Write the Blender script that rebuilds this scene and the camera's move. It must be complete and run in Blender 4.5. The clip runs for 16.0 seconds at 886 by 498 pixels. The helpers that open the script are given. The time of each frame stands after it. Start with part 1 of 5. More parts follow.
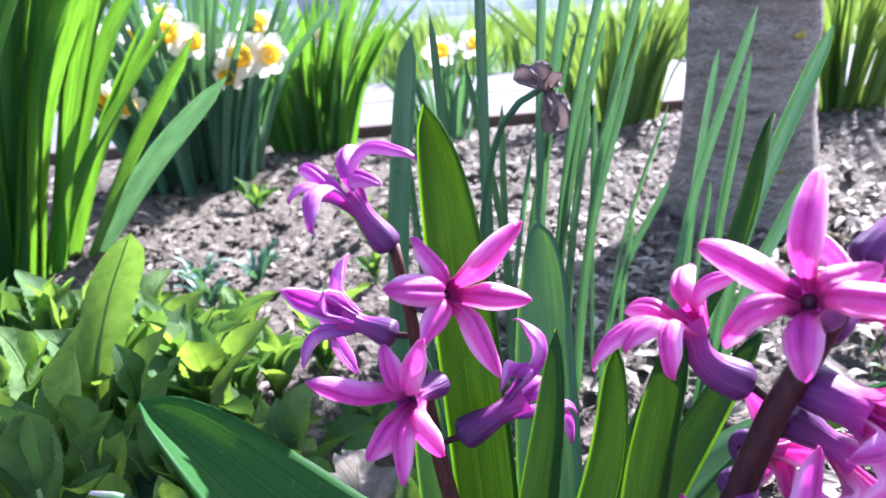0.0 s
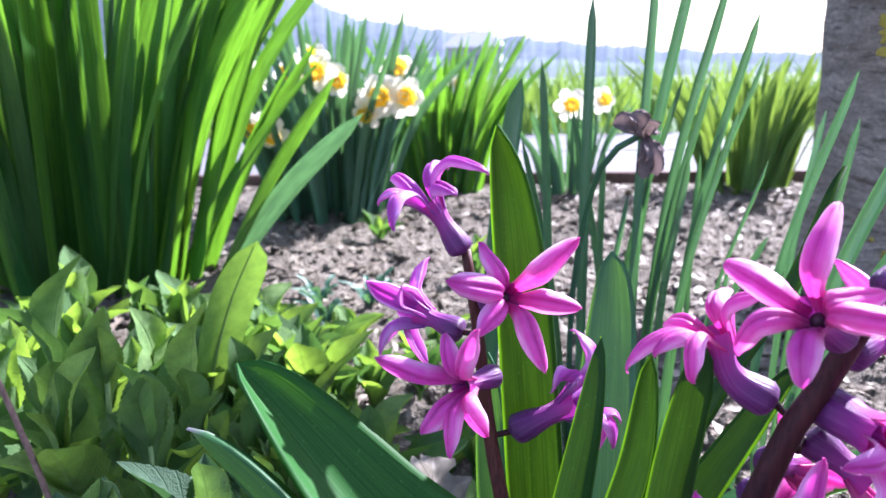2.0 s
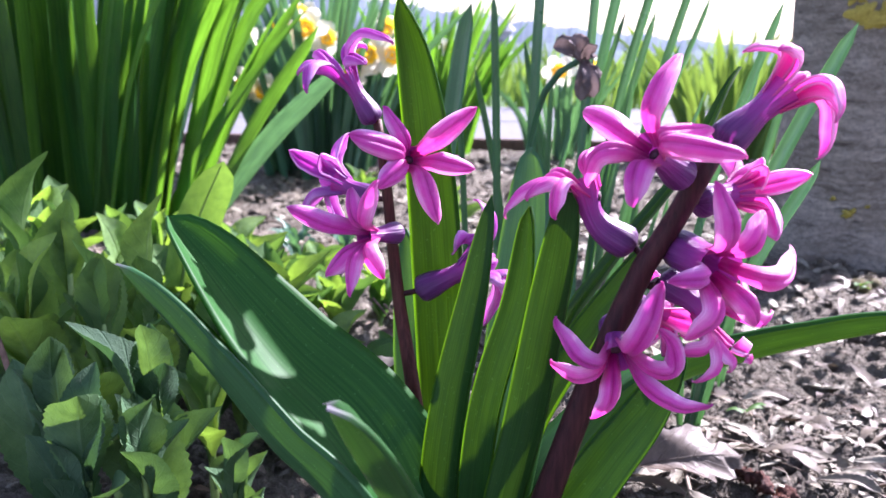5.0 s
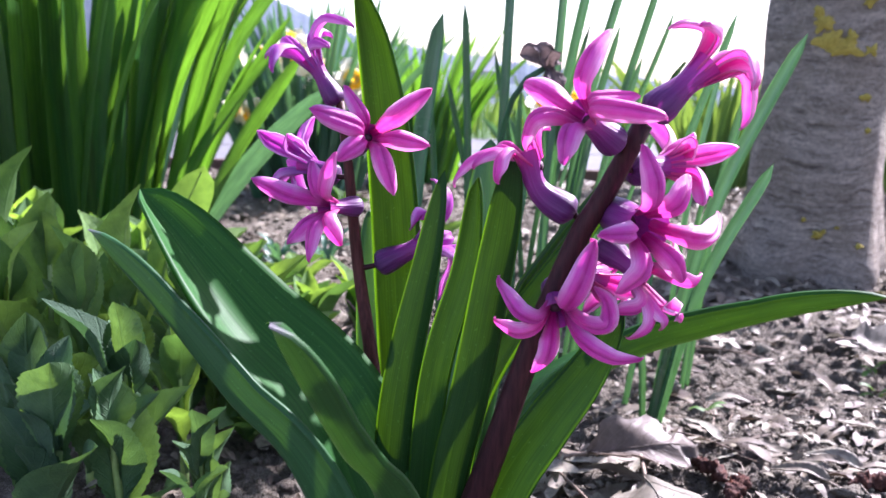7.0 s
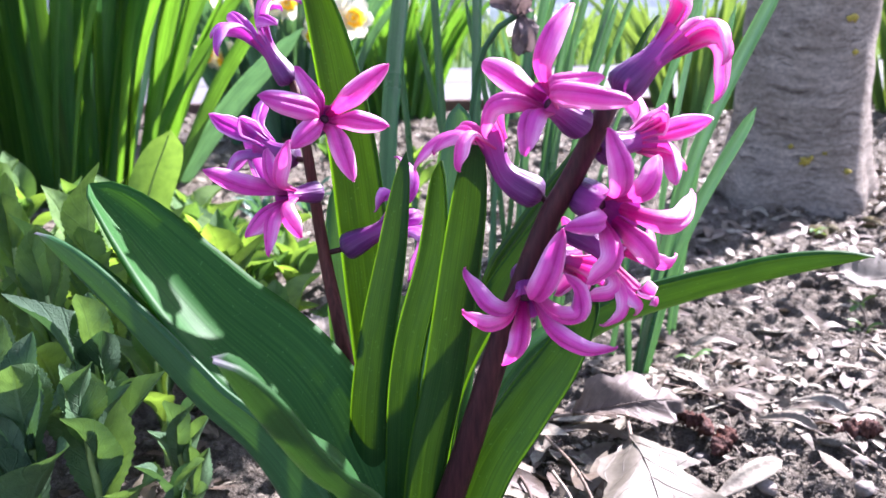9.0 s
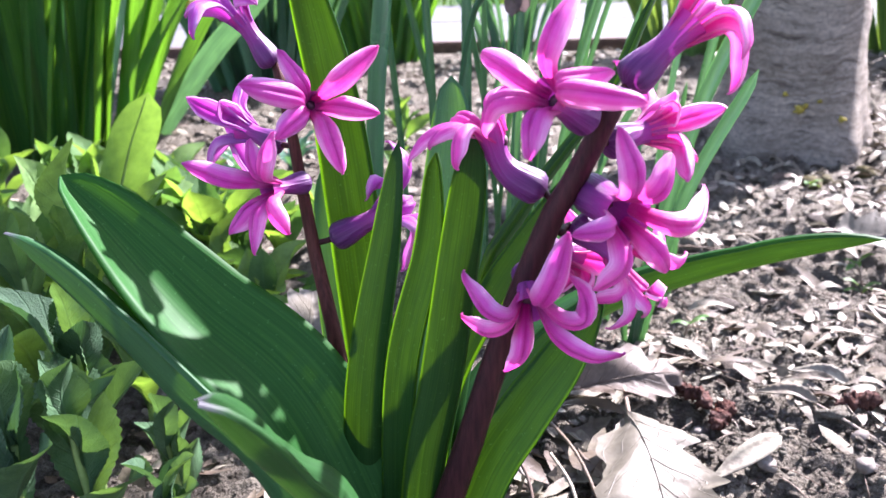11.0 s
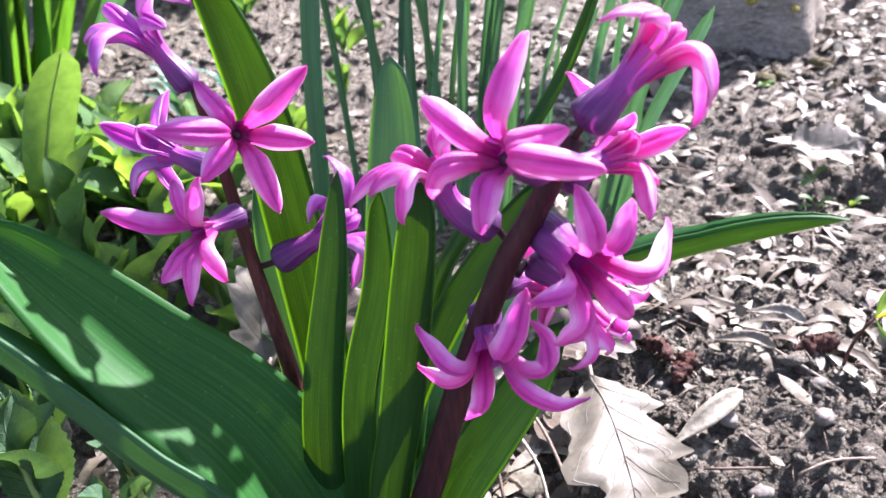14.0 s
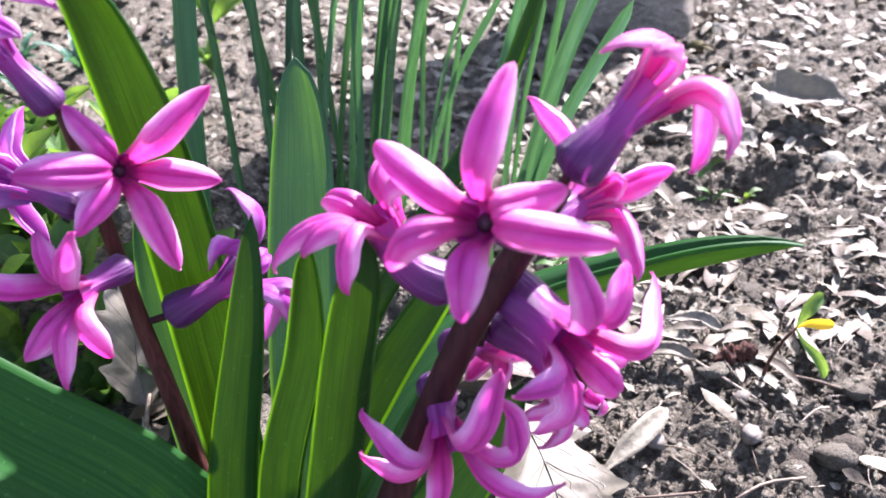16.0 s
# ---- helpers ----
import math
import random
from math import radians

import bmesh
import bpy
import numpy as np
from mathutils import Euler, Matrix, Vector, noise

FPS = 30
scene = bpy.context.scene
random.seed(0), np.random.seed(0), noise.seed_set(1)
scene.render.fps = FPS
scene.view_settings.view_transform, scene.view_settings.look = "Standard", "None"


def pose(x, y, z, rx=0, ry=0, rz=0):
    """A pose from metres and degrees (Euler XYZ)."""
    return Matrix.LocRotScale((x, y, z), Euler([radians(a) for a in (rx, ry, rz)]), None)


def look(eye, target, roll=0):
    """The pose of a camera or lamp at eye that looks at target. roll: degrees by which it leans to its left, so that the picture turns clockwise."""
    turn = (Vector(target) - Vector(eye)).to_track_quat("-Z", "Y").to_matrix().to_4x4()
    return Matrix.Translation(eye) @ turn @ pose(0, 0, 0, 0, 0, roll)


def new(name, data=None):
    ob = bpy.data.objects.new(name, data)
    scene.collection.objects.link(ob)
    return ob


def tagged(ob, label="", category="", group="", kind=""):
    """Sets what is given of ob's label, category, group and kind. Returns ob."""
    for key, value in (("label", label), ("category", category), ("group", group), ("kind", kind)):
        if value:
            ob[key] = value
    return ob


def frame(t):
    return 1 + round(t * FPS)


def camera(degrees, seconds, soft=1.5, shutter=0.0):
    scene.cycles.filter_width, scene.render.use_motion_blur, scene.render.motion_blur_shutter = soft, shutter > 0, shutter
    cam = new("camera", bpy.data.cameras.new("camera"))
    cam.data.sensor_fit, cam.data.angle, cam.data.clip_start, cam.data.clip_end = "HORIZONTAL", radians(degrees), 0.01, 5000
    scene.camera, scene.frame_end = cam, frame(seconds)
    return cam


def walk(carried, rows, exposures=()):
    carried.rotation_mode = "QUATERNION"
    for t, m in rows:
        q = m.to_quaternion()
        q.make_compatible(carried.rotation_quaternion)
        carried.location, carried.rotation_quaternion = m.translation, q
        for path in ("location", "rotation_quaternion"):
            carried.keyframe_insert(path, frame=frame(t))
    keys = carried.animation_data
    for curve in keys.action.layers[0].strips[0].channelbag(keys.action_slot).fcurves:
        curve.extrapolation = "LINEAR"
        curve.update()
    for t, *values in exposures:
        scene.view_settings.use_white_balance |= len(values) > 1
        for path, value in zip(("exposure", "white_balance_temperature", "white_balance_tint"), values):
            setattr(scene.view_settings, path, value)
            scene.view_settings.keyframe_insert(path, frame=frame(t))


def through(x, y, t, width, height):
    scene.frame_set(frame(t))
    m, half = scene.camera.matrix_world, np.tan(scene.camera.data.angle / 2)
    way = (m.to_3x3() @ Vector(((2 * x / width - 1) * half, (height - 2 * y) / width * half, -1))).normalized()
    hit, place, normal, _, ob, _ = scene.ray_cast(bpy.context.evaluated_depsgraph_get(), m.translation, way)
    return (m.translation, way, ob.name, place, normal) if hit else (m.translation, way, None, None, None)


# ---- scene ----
cam = camera(54.41, 16.0, soft=1.5)
cam.data.dof.use_dof = True
cam.data.dof.focus_distance, cam.data.dof.aperture_fstop = 0.25, 28.0
PATH = [
    (0, (0.0155, 0.0360, 0.2309), (0.0445, 0.9886, -0.0718), -4.56),
    (0.5, (0.0191, 0.0259, 0.2277), (0.0047, 0.9848, -0.0556), -3.35),
    (1, (0.0254, 0.0203, 0.2280), (-0.0291, 0.9806, -0.0455), -3.39),
    (1.5, (0.0290, 0.0137, 0.2270), (-0.0591, 0.9760, -0.0302), -2.30),
    (2, (0.0306, 0.0068, 0.2261), (-0.0841, 0.9716, -0.0107), -1.51),
    (2.5, (0.0310, 0.0008, 0.2249), (-0.1108, 0.9661, 0.0055), -0.98),
    (3, (0.0341, 0.0012, 0.2166), (-0.0991, 0.9654, -0.0126), -0.90),
    (3.5, (0.0379, -0.0027, 0.2087), (-0.0829, 0.9634, -0.0197), -0.57),
    (4, (0.0470, -0.0116, 0.2046), (-0.0715, 0.9527, -0.0322), -0.80),
    (4.5, (0.0544, -0.0173, 0.2012), (-0.0687, 0.9470, -0.0334), -0.15),
    (5, (0.0614, -0.0216, 0.1985), (-0.0568, 0.9381, -0.0564), 0.20),
    (7.5, (0.0753, -0.0406, 0.1815), (-0.0348, 0.9315, -0.0255), 0.97),
    (8, (0.0758, -0.0344, 0.1833), (-0.0263, 0.9342, -0.0432), -0.78),
    (8.5, (0.0816, -0.0286, 0.1906), (-0.0205, 0.9304, -0.0736), -1.57),
    (11, (0.0770, -0.0066, 0.2082), (-0.0068, 0.9205, -0.1572), -2.07),
    (11.5, (0.0788, -0.0026, 0.2120), (0.0001, 0.9180, -0.1706), -2.57),
    (12, (0.0795, 0.0032, 0.2180), (0.0147, 0.9172, -0.1825), -3.30),
    (12.5, (0.0774, 0.0069, 0.2231), (0.0055, 0.9045, -0.2118), -2.83),
    (13, (0.0795, 0.0127, 0.2295), (0.0132, 0.9034, -0.2203), -3.88),
    (13.5, (0.0804, 0.0190, 0.2335), (0.0273, 0.8961, -0.2437), -4.85),
    (14, (0.0786, 0.0244, 0.2399), (0.0417, 0.8878, -0.2632), -4.55),
    (14.5, (0.0764, 0.0308, 0.2437), (0.0567, 0.8624, -0.3112), -3.54),
    (15, (0.0768, 0.0398, 0.2510), (0.0827, 0.8377, -0.3519), -3.22),
    (15.5, (0.0677, 0.0569, 0.2532), (0.1280, 0.8537, -0.3480), -0.65),
    (16, (0.0626, 0.0658, 0.2390), (0.1821, 0.8972, -0.3036), -0.02),
]
walk(cam, [(t, look(eye, target, roll)) for t, eye, target, roll in PATH],
     exposures=[(0.0, 2.61, 5540, 28), (1.5, 2.63, 5560, 28), (3.0, 2.04, 5710, 29), (3.5, 2.08, 5760, 30), (5.0, 2.40, 5760, 32), (7.5, 2.25, 5760, 32), (8.5, 2.59, 5810, 32), (11.0, 2.66, 5910, 28), (13.5, 2.55, 5910, 27.5), (16.0, 2.48, 5910, 26)])

# ---------------------------------------------------------------- light
SUN_AZ, SUN_EL = radians(42), radians(40)
world = bpy.data.worlds.new("sky")
scene.world = world
world.use_nodes = True
wn = world.node_tree.nodes
sky = wn.new("ShaderNodeTexSky")
sky.sky_type, sky.sun_disc = "NISHITA", False
sky.sun_elevation, sky.sun_rotation = SUN_EL, SUN_AZ
sky.dust_density, sky.air_density = 1.2, 1.0
soft_sky = wn.new("ShaderNodeHueSaturation")
soft_sky.inputs["Saturation"].default_value = 0.74
world.node_tree.links.new(sky.outputs["Color"], soft_sky.inputs["Color"])
world.node_tree.links.new(soft_sky.outputs["Color"], wn["Background"].inputs["Color"])
wn["Background"].inputs["Strength"].default_value = 0.076
sun = new("sun", bpy.data.lights.new("sun", "SUN"))
sun.data.energy, sun.data.angle, sun.data.color = 4.6, radians(1.6), (1.0, 0.95, 0.88)
sun_way = Vector((math.sin(SUN_AZ) * math.cos(SUN_EL), math.cos(SUN_AZ) * math.cos(SUN_EL), math.sin(SUN_EL)))
sun.matrix_world = look(sun_way * 10, (0, 0, 0))


# ---------------------------------------------------------------- materials
class Nodes:
    """Short hand for building one node material."""

    def __init__(self, name):
        self.mat = bpy.data.materials.new(name)
        self.mat.use_nodes = True
        self.tree = self.mat.node_tree
        self.tree.nodes.clear()
        self.out = self.add("ShaderNodeOutputMaterial")

    def add(self, kind, **inputs):
        n = self.tree.nodes.new(kind)
        for k, v in inputs.items():
            n.inputs[k.replace("_", " ")].default_value = v
        return n

    def link(self, a, b):
        self.tree.links.new(a, b)

    def uv(self):
        return self.add("ShaderNodeTexCoord").outputs["UV"]

    def place(self):
        return self.add("ShaderNodeTexCoord").outputs["Object"]

    def scaled(self, vec, sx, sy, sz):
        m = self.add("ShaderNodeMapping")
        m.inputs["Scale"].default_value = (sx, sy, sz)
        self.link(vec, m.inputs["Vector"])
        return m.outputs["Vector"]

    def noise(self, vec, scale, detail=3.0, rough=0.55):
        n = self.add("ShaderNodeTexNoise", Scale=scale, Detail=detail, Roughness=rough)
        self.link(vec, n.inputs["Vector"])
        return n.outputs["Fac"]

    def ramp(self, fac, *stops):
        r = self.add("ShaderNodeValToRGB")
        e = r.color_ramp.elements
        while len(e) < len(stops):
            e.new(0.5)
        for s, (p, c) in zip(e, stops):
            s.position = p
            s.color = (*c, 1) if len(c) == 3 else c
        self.link(fac, r.inputs["Fac"])
        return r.outputs["Color"]

    def mix(self, fac, a, b, blend="MIX"):
        m = self.add("ShaderNodeMix")
        m.data_type, m.blend_type = "RGBA", blend
        for v, s in ((fac, m.inputs[0]), (a, m.inputs[6]), (b, m.inputs[7])):
            if isinstance(v, (int, float)):
                s.default_value = v
            elif isinstance(v, tuple):
                s.default_value = (*v, 1)
            else:
                self.link(v, s)
        return m.outputs[2]

    def math(self, op, a, b=0.0):
        m = self.add("ShaderNodeMath")
        m.operation = op
        for v, s in ((a, m.inputs[0]), (b, m.inputs[1])):
            if isinstance(v, (int, float)):
                s.default_value = v
            else:
                self.link(v, s)
        return m.outputs[0]

    def bump(self, height, strength, distance):
        b = self.add("ShaderNodeBump", Strength=strength, Distance=distance)
        self.link(height, b.inputs["Height"])
        return b.outputs["Normal"]

    def finish(self, colour, rough=0.6, normal=None, through=None, share=0.0, metal=0.0, spec=0.5, glow=0.0, sheen=0.0):
        p = self.add("ShaderNodeBsdfPrincipled", Metallic=metal)
        if sheen:
            p.inputs["Sheen Weight"].default_value, p.inputs["Sheen Roughness"].default_value = sheen, 0.35
            p.inputs["Sheen Tint"].default_value = (0.95, 0.82, 1.0, 1.0)
        p.inputs["Specular IOR Level"].default_value = spec
        for v, s in ((colour, p.inputs["Base Color"]), (rough, p.inputs["Roughness"])):
            if isinstance(v, (int, float)):
                s.default_value = v
            elif isinstance(v, tuple):
                s.default_value = (*v, 1)
            else:
                self.link(v, s)
        if normal:
            self.link(normal, p.inputs["Normal"])
        if glow:
            p.inputs["Emission Strength"].default_value = glow
            if isinstance(colour, tuple):
                p.inputs["Emission Color"].default_value = (*colour, 1)
            else:
                self.link(colour, p.inputs["Emission Color"])
        last = p.outputs[0]
        if share != 0.0:
            t = self.add("ShaderNodeBsdfTranslucent")
            if isinstance(through, tuple):
                t.inputs["Color"].default_value = (*through, 1)
            else:
                self.link(through, t.inputs["Color"])
            m = self.add("ShaderNodeMixShader")
            if isinstance(share, float):
                m.inputs[0].default_value = share
            else:
                self.link(share, m.inputs[0])
            self.link(last, m.inputs[1])
            self.link(t.outputs[0], m.inputs[2])
            last = m.outputs[0]
        self.link(last, self.out.inputs["Surface"])
        return self.mat


def leaf_material(name, dark, light, through, share=0.45, rough=0.42, veins=38.0, depth=0.0004, spec=0.4, rim=0.0, streak=0.5, tip_c=None):
    """A parallel-veined leaf, thinner and clearer along its rim, with streaks where the light comes through."""
    n = Nodes(name)
    uv = n.uv()
    stripe = n.noise(n.scaled(uv, veins, 1.3, 1), 1.0, 2.0, 0.5)
    broad = n.noise(n.scaled(uv, veins * 0.30, 9.0, 1), 1.0, 4.0, 0.65)
    blotch = n.noise(n.place(), 45.0, 3.0)
    speck = n.noise(n.place(), 900.0, 2.0, 0.6)
    rnd = n.add("ShaderNodeObjectInfo").outputs["Random"]
    c = n.ramp(stripe, (0.25, dark), (0.75, light))
    c = n.mix(n.math("MULTIPLY", blotch, 0.45), c, dark)
    c = n.mix(n.ramp(speck, (0.66, (0, 0, 0)), (0.72, (0.35, 0.35, 0.35))), c, tuple(min(1, v * 1.8 + 0.02) for v in light))
    hsv = n.add("ShaderNodeHueSaturation")
    n.link(n.math("ADD", n.math("MULTIPLY", rnd, 0.4), 0.8), hsv.inputs["Value"])
    n.link(n.math("ADD", n.math("MULTIPLY", rnd, 0.03), 0.485), hsv.inputs["Hue"])
    n.link(c, hsv.inputs["Color"])
    t = n.ramp(stripe, (0.40, tuple(v * (1 - streak) for v in through)), (0.57, through))
    t = n.mix(n.math("MULTIPLY", n.ramp(broad, (0.36, (1, 1, 1)), (0.60, (0, 0, 0))), 0.85), t, tuple(v * 0.4 for v in through))
    t = n.mix(n.math("MULTIPLY", blotch, 0.3), t, tuple(v * 0.6 for v in through))
    sep = n.add("ShaderNodeSeparateXYZ")
    n.link(uv, sep.inputs[0])
    colour = hsv.outputs["Color"]
    if tip_c:
        colour = n.mix(n.ramp(sep.outputs[1], (0.972, (0, 0, 0)), (0.998, (0.8, 0.8, 0.8))), colour, tip_c)
    if rim:
        across = n.math("ABSOLUTE", n.math("SUBTRACT", sep.outputs[0], 0.5))
        share = n.math("ADD", n.math("MULTIPLY", n.ramp(across, (0.44, (0, 0, 0)), (0.5, (1, 1, 1))), rim), share)
    return n.finish(colour, n.math("ADD", n.math("MULTIPLY", blotch, 0.2), rough - 0.1), n.bump(stripe, 0.5, depth), t, share, spec=spec)


def petal_material(name, edge, middle, stripe_c, base_c, through, share=0.5):
    n = Nodes(name)
    sep = n.add("ShaderNodeSeparateXYZ")
    uv = n.uv()
    n.link(uv, sep.inputs[0])
    across = n.math("ABSOLUTE", n.math("SUBTRACT", sep.outputs[0], 0.5))
    fine = n.noise(n.scaled(uv, 22, 2.0, 1), 1.0, 3.0, 0.6)
    veins = n.noise(n.scaled(uv, 46, 1.2, 1), 1.0, 3.0, 0.6)
    patch = n.noise(n.place(), 190.0, 3.0, 0.6)
    wob = n.math("ADD", across, n.math("MULTIPLY", n.math("SUBTRACT", fine, 0.5), 0.16))
    wob = n.math("ADD", wob, n.math("MULTIPLY", n.math("SUBTRACT", patch, 0.5), 0.12))
    half = tuple((u + v) / 2 for u, v in zip(middle, edge))
    c = n.ramp(wob, (0.0, stripe_c), (0.08, tuple((u + v) / 2 for u, v in zip(stripe_c, middle))), (0.18, middle), (0.30, middle), (0.40, half), (0.49, edge))
    c = n.mix(n.ramp(sep.outputs[1], (0.0, (1, 1, 1)), (0.20, (0.8, 0.8, 0.8)), (0.52, (0, 0, 0))), c, base_c)
    c = n.mix(n.ramp(sep.outputs[1], (0.82, (0, 0, 0)), (1.0, (0.75, 0.75, 0.75))), c, stripe_c)
    c = n.mix(n.math("MULTIPLY", n.ramp(veins, (0.36, (1, 1, 1)), (0.56, (0, 0, 0))), 0.28), c, stripe_c)
    c = n.mix(n.math("MULTIPLY", n.ramp(patch, (0.45, (0, 0, 0)), (0.75, (1, 1, 1))), 0.14), c, edge)
    rnd = n.add("ShaderNodeObjectInfo").outputs["Random"]
    hsv = n.add("ShaderNodeHueSaturation")
    n.link(n.math("ADD", n.math("MULTIPLY", rnd, 0.35), 0.82), hsv.inputs["Value"])
    n.link(n.math("ADD", n.math("MULTIPLY", rnd, 0.03), 0.485), hsv.inputs["Hue"])
    n.link(c, hsv.inputs["Color"])
    c = hsv.outputs["Color"]
    grain = n.noise(n.place(), 2600.0, 2.0)
    return n.finish(c, n.math("ADD", n.math("MULTIPLY", patch, 0.25), 0.30), n.bump(n.math("ADD", n.math("MULTIPLY", grain, 0.35), veins), 0.55, 0.0005), n.mix(0.5, c, through), share, spec=0.40, sheen=0.12)


M_LEAF = leaf_material("hyacinth leaf green", (0.007, 0.040, 0.008), (0.016, 0.064, 0.014), (0.16, 0.40, 0.0), 0.058, 0.50, 30.0, 0.00010, 0.12, 0.34, 0.45)
M_BLADE = leaf_material("narrow leaf green", (0.024, 0.100, 0.020), (0.056, 0.172, 0.038), (0.19, 0.47, 0.02), 0.44, 0.36, 11.0, 0.0006, 0.5, 0.0, 0.6)
# A lighter, more translucent leaf green for the broad left leaf.
M_LEAF_PALE = leaf_material("lighter hyacinth leaf green", (0.014, 0.062, 0.012), (0.029, 0.100, 0.022), (0.13, 0.40, 0.003), 0.100, 0.50, 34.0, 0.00012, 0.10, 0.30, 0.6)
# Pale blue-green base colour with the sky's sheen painted in.
M_LEAF_SHEEN = leaf_material("leaf paled by painted sky sheen", (0.045, 0.140, 0.075), (0.072, 0.190, 0.108), (0.15, 0.37, 0.01), 0.13, 0.50, 40.0, 0.0001, 0.25, 0.2, 0.5)
M_LEAF_WAXY = leaf_material("thick waxy leaf", (0.014, 0.060, 0.018), (0.029, 0.097, 0.032), (0.13, 0.38, 0.02), 0.045, 0.46, 34.0, 0.00012, 0.20, 0.25, 0.5, (0.09, 0.07, 0.11))
M_THIN = leaf_material("thin blue-green leaf", (0.030, 0.096, 0.050), (0.068, 0.165, 0.095), (0.15, 0.40, 0.09), 0.15, 0.30, 10.0, 0.0005, 0.7, 0.3, 0.4)
M_BLUE_BLADE = leaf_material("blue-green leaf", (0.032, 0.100, 0.062), (0.075, 0.185, 0.120), (0.14, 0.34, 0.09), 0.32, 0.40, 13.0, 0.0005, 0.45)


def weed_material(name, dark, light, through, share):
    """A matt, finely hairy leaf with a pale midrib and slanting side veins."""
    n = Nodes(name)
    uv = n.uv()
    sep = n.add("ShaderNodeSeparateXYZ")
    n.link(uv, sep.inputs[0])
    across = n.math("ABSOLUTE", n.math("SUBTRACT", sep.outputs[0], 0.5))
    rib = n.ramp(across, (0.0, (1, 1, 1)), (0.05, (0, 0, 0)))
    slant = n.math("SUBTRACT", sep.outputs[1], n.math("MULTIPLY", across, 0.5))
    side = n.ramp(n.math("ABSOLUTE", n.math("SUBTRACT", n.math("FRACT", n.math("MULTIPLY", slant, 8.0)), 0.5)), (0.0, (1, 1, 1)), (0.10, (0, 0, 0)))
    veins = n.math("MAXIMUM", rib, n.math("MULTIPLY", side, 0.4))
    mottle = n.noise(n.place(), 120.0, 4.0, 0.6)
    hair = n.noise(n.place(), 1400.0, 2.0, 0.6)
    rnd = n.add("ShaderNodeObjectInfo").outputs["Random"]
    c = n.ramp(mottle, (0.3, dark), (0.7, light))
    c = n.mix(n.math("MULTIPLY", veins, 0.32), c, tuple(min(1, v * 1.7 + 0.03) for v in light))
    hsv = n.add("ShaderNodeHueSaturation")
    n.link(n.math("ADD", n.math("MULTIPLY", rnd, 0.5), 0.75), hsv.inputs["Value"])
    n.link(n.math("ADD", n.math("MULTIPLY", rnd, -0.03), 0.515), hsv.inputs["Hue"])
    n.link(c, hsv.inputs["Color"])
    t = n.mix(n.math("MULTIPLY", veins, 0.6), n.ramp(mottle, (0.32, tuple(v * 0.55 for v in through)), (0.66, through)), tuple(v * 0.4 for v in through))
    t = n.mix(n.ramp(rnd, (0.25, (0.9, 0.9, 0.9)), (0.8, (0, 0, 0))), t, tuple(v * f for v, f in zip(through, (0.22, 0.32, 0.6))))
    return n.finish(hsv.outputs["Color"], 0.68, n.bump(n.math("ADD", n.math("MULTIPLY", veins, -1.0), n.math("MULTIPLY", hair, 0.8)), 0.75, 0.0011), t, share, spec=0.25)


M_WEED = weed_material("soft weed leaf green", (0.058, 0.132, 0.040), (0.112, 0.205, 0.064), (0.37, 0.62, 0.05), 0.40)
M_WEED_GREY = weed_material("darker grey-green weed leaf", (0.034, 0.084, 0.040), (0.066, 0.134, 0.062), (0.24, 0.46, 0.06), 0.17)

M_GRASS = leaf_material("fresh grass green", (0.05, 0.13, 0.03), (0.10, 0.20, 0.04), (0.28, 0.44, 0.05), 0.35, 0.6, 4.0)
M_PETAL = petal_material("hyacinth petal pink", (0.86, 0.53, 0.83), (0.70, 0.082, 0.46), (0.40, 0.007, 0.21), (0.42, 0.005, 0.17), (0.95, 0.085, 0.54), 0.34)
M_PETAL_DARK = petal_material("hyacinth petal violet", (0.72, 0.40, 0.77), (0.44, 0.050, 0.43), (0.27, 0.011, 0.23), (0.20, 0.028, 0.28), (0.88, 0.06, 0.56), 0.30)
M_WHITE_PETAL = petal_material("daffodil petal white", (0.86, 0.85, 0.76), (0.82, 0.80, 0.66), (0.80, 0.76, 0.52), (0.78, 0.72, 0.36), (0.95, 0.93, 0.80), 0.45)


def simple(name, a, b, scale, rough=0.6, bump=0.3, dist=0.0005, stretch=(1, 1, 1), through=None, share=0.0, spec=0.4, uv=False, c3=None):
    n = Nodes(name)
    v = n.scaled(n.uv() if uv else n.place(), *stretch)
    f1 = n.noise(v, scale, 4.0, 0.6)
    f2 = n.noise(v, scale * 0.23, 2.0)
    c = n.ramp(f1, (0.33, a), (0.67, b))
    c = n.mix(n.math("MULTIPLY", f2, 0.6), c, c3 or a)
    return n.finish(c, n.math("ADD", n.math("MULTIPLY", f2, 0.25), rough - 0.12), n.bump(f1, bump, dist), through, share, spec=spec)


def tube_material():
    n = Nodes("hyacinth tube violet")
    sep = n.add("ShaderNodeSeparateXYZ")
    uv = n.uv()
    n.link(uv, sep.inputs[0])
    rib = n.noise(n.scaled(uv, 26, 1.2, 1), 1.0, 2.0)
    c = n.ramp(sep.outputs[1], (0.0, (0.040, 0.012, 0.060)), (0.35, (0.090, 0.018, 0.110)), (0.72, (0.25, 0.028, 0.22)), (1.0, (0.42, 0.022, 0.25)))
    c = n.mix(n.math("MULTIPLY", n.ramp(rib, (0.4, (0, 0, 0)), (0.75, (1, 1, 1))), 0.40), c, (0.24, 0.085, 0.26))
    return n.finish(c, 0.45, n.bump(rib, 0.8, 0.0007), (0.6, 0.05, 0.5), 0.10, spec=0.3)


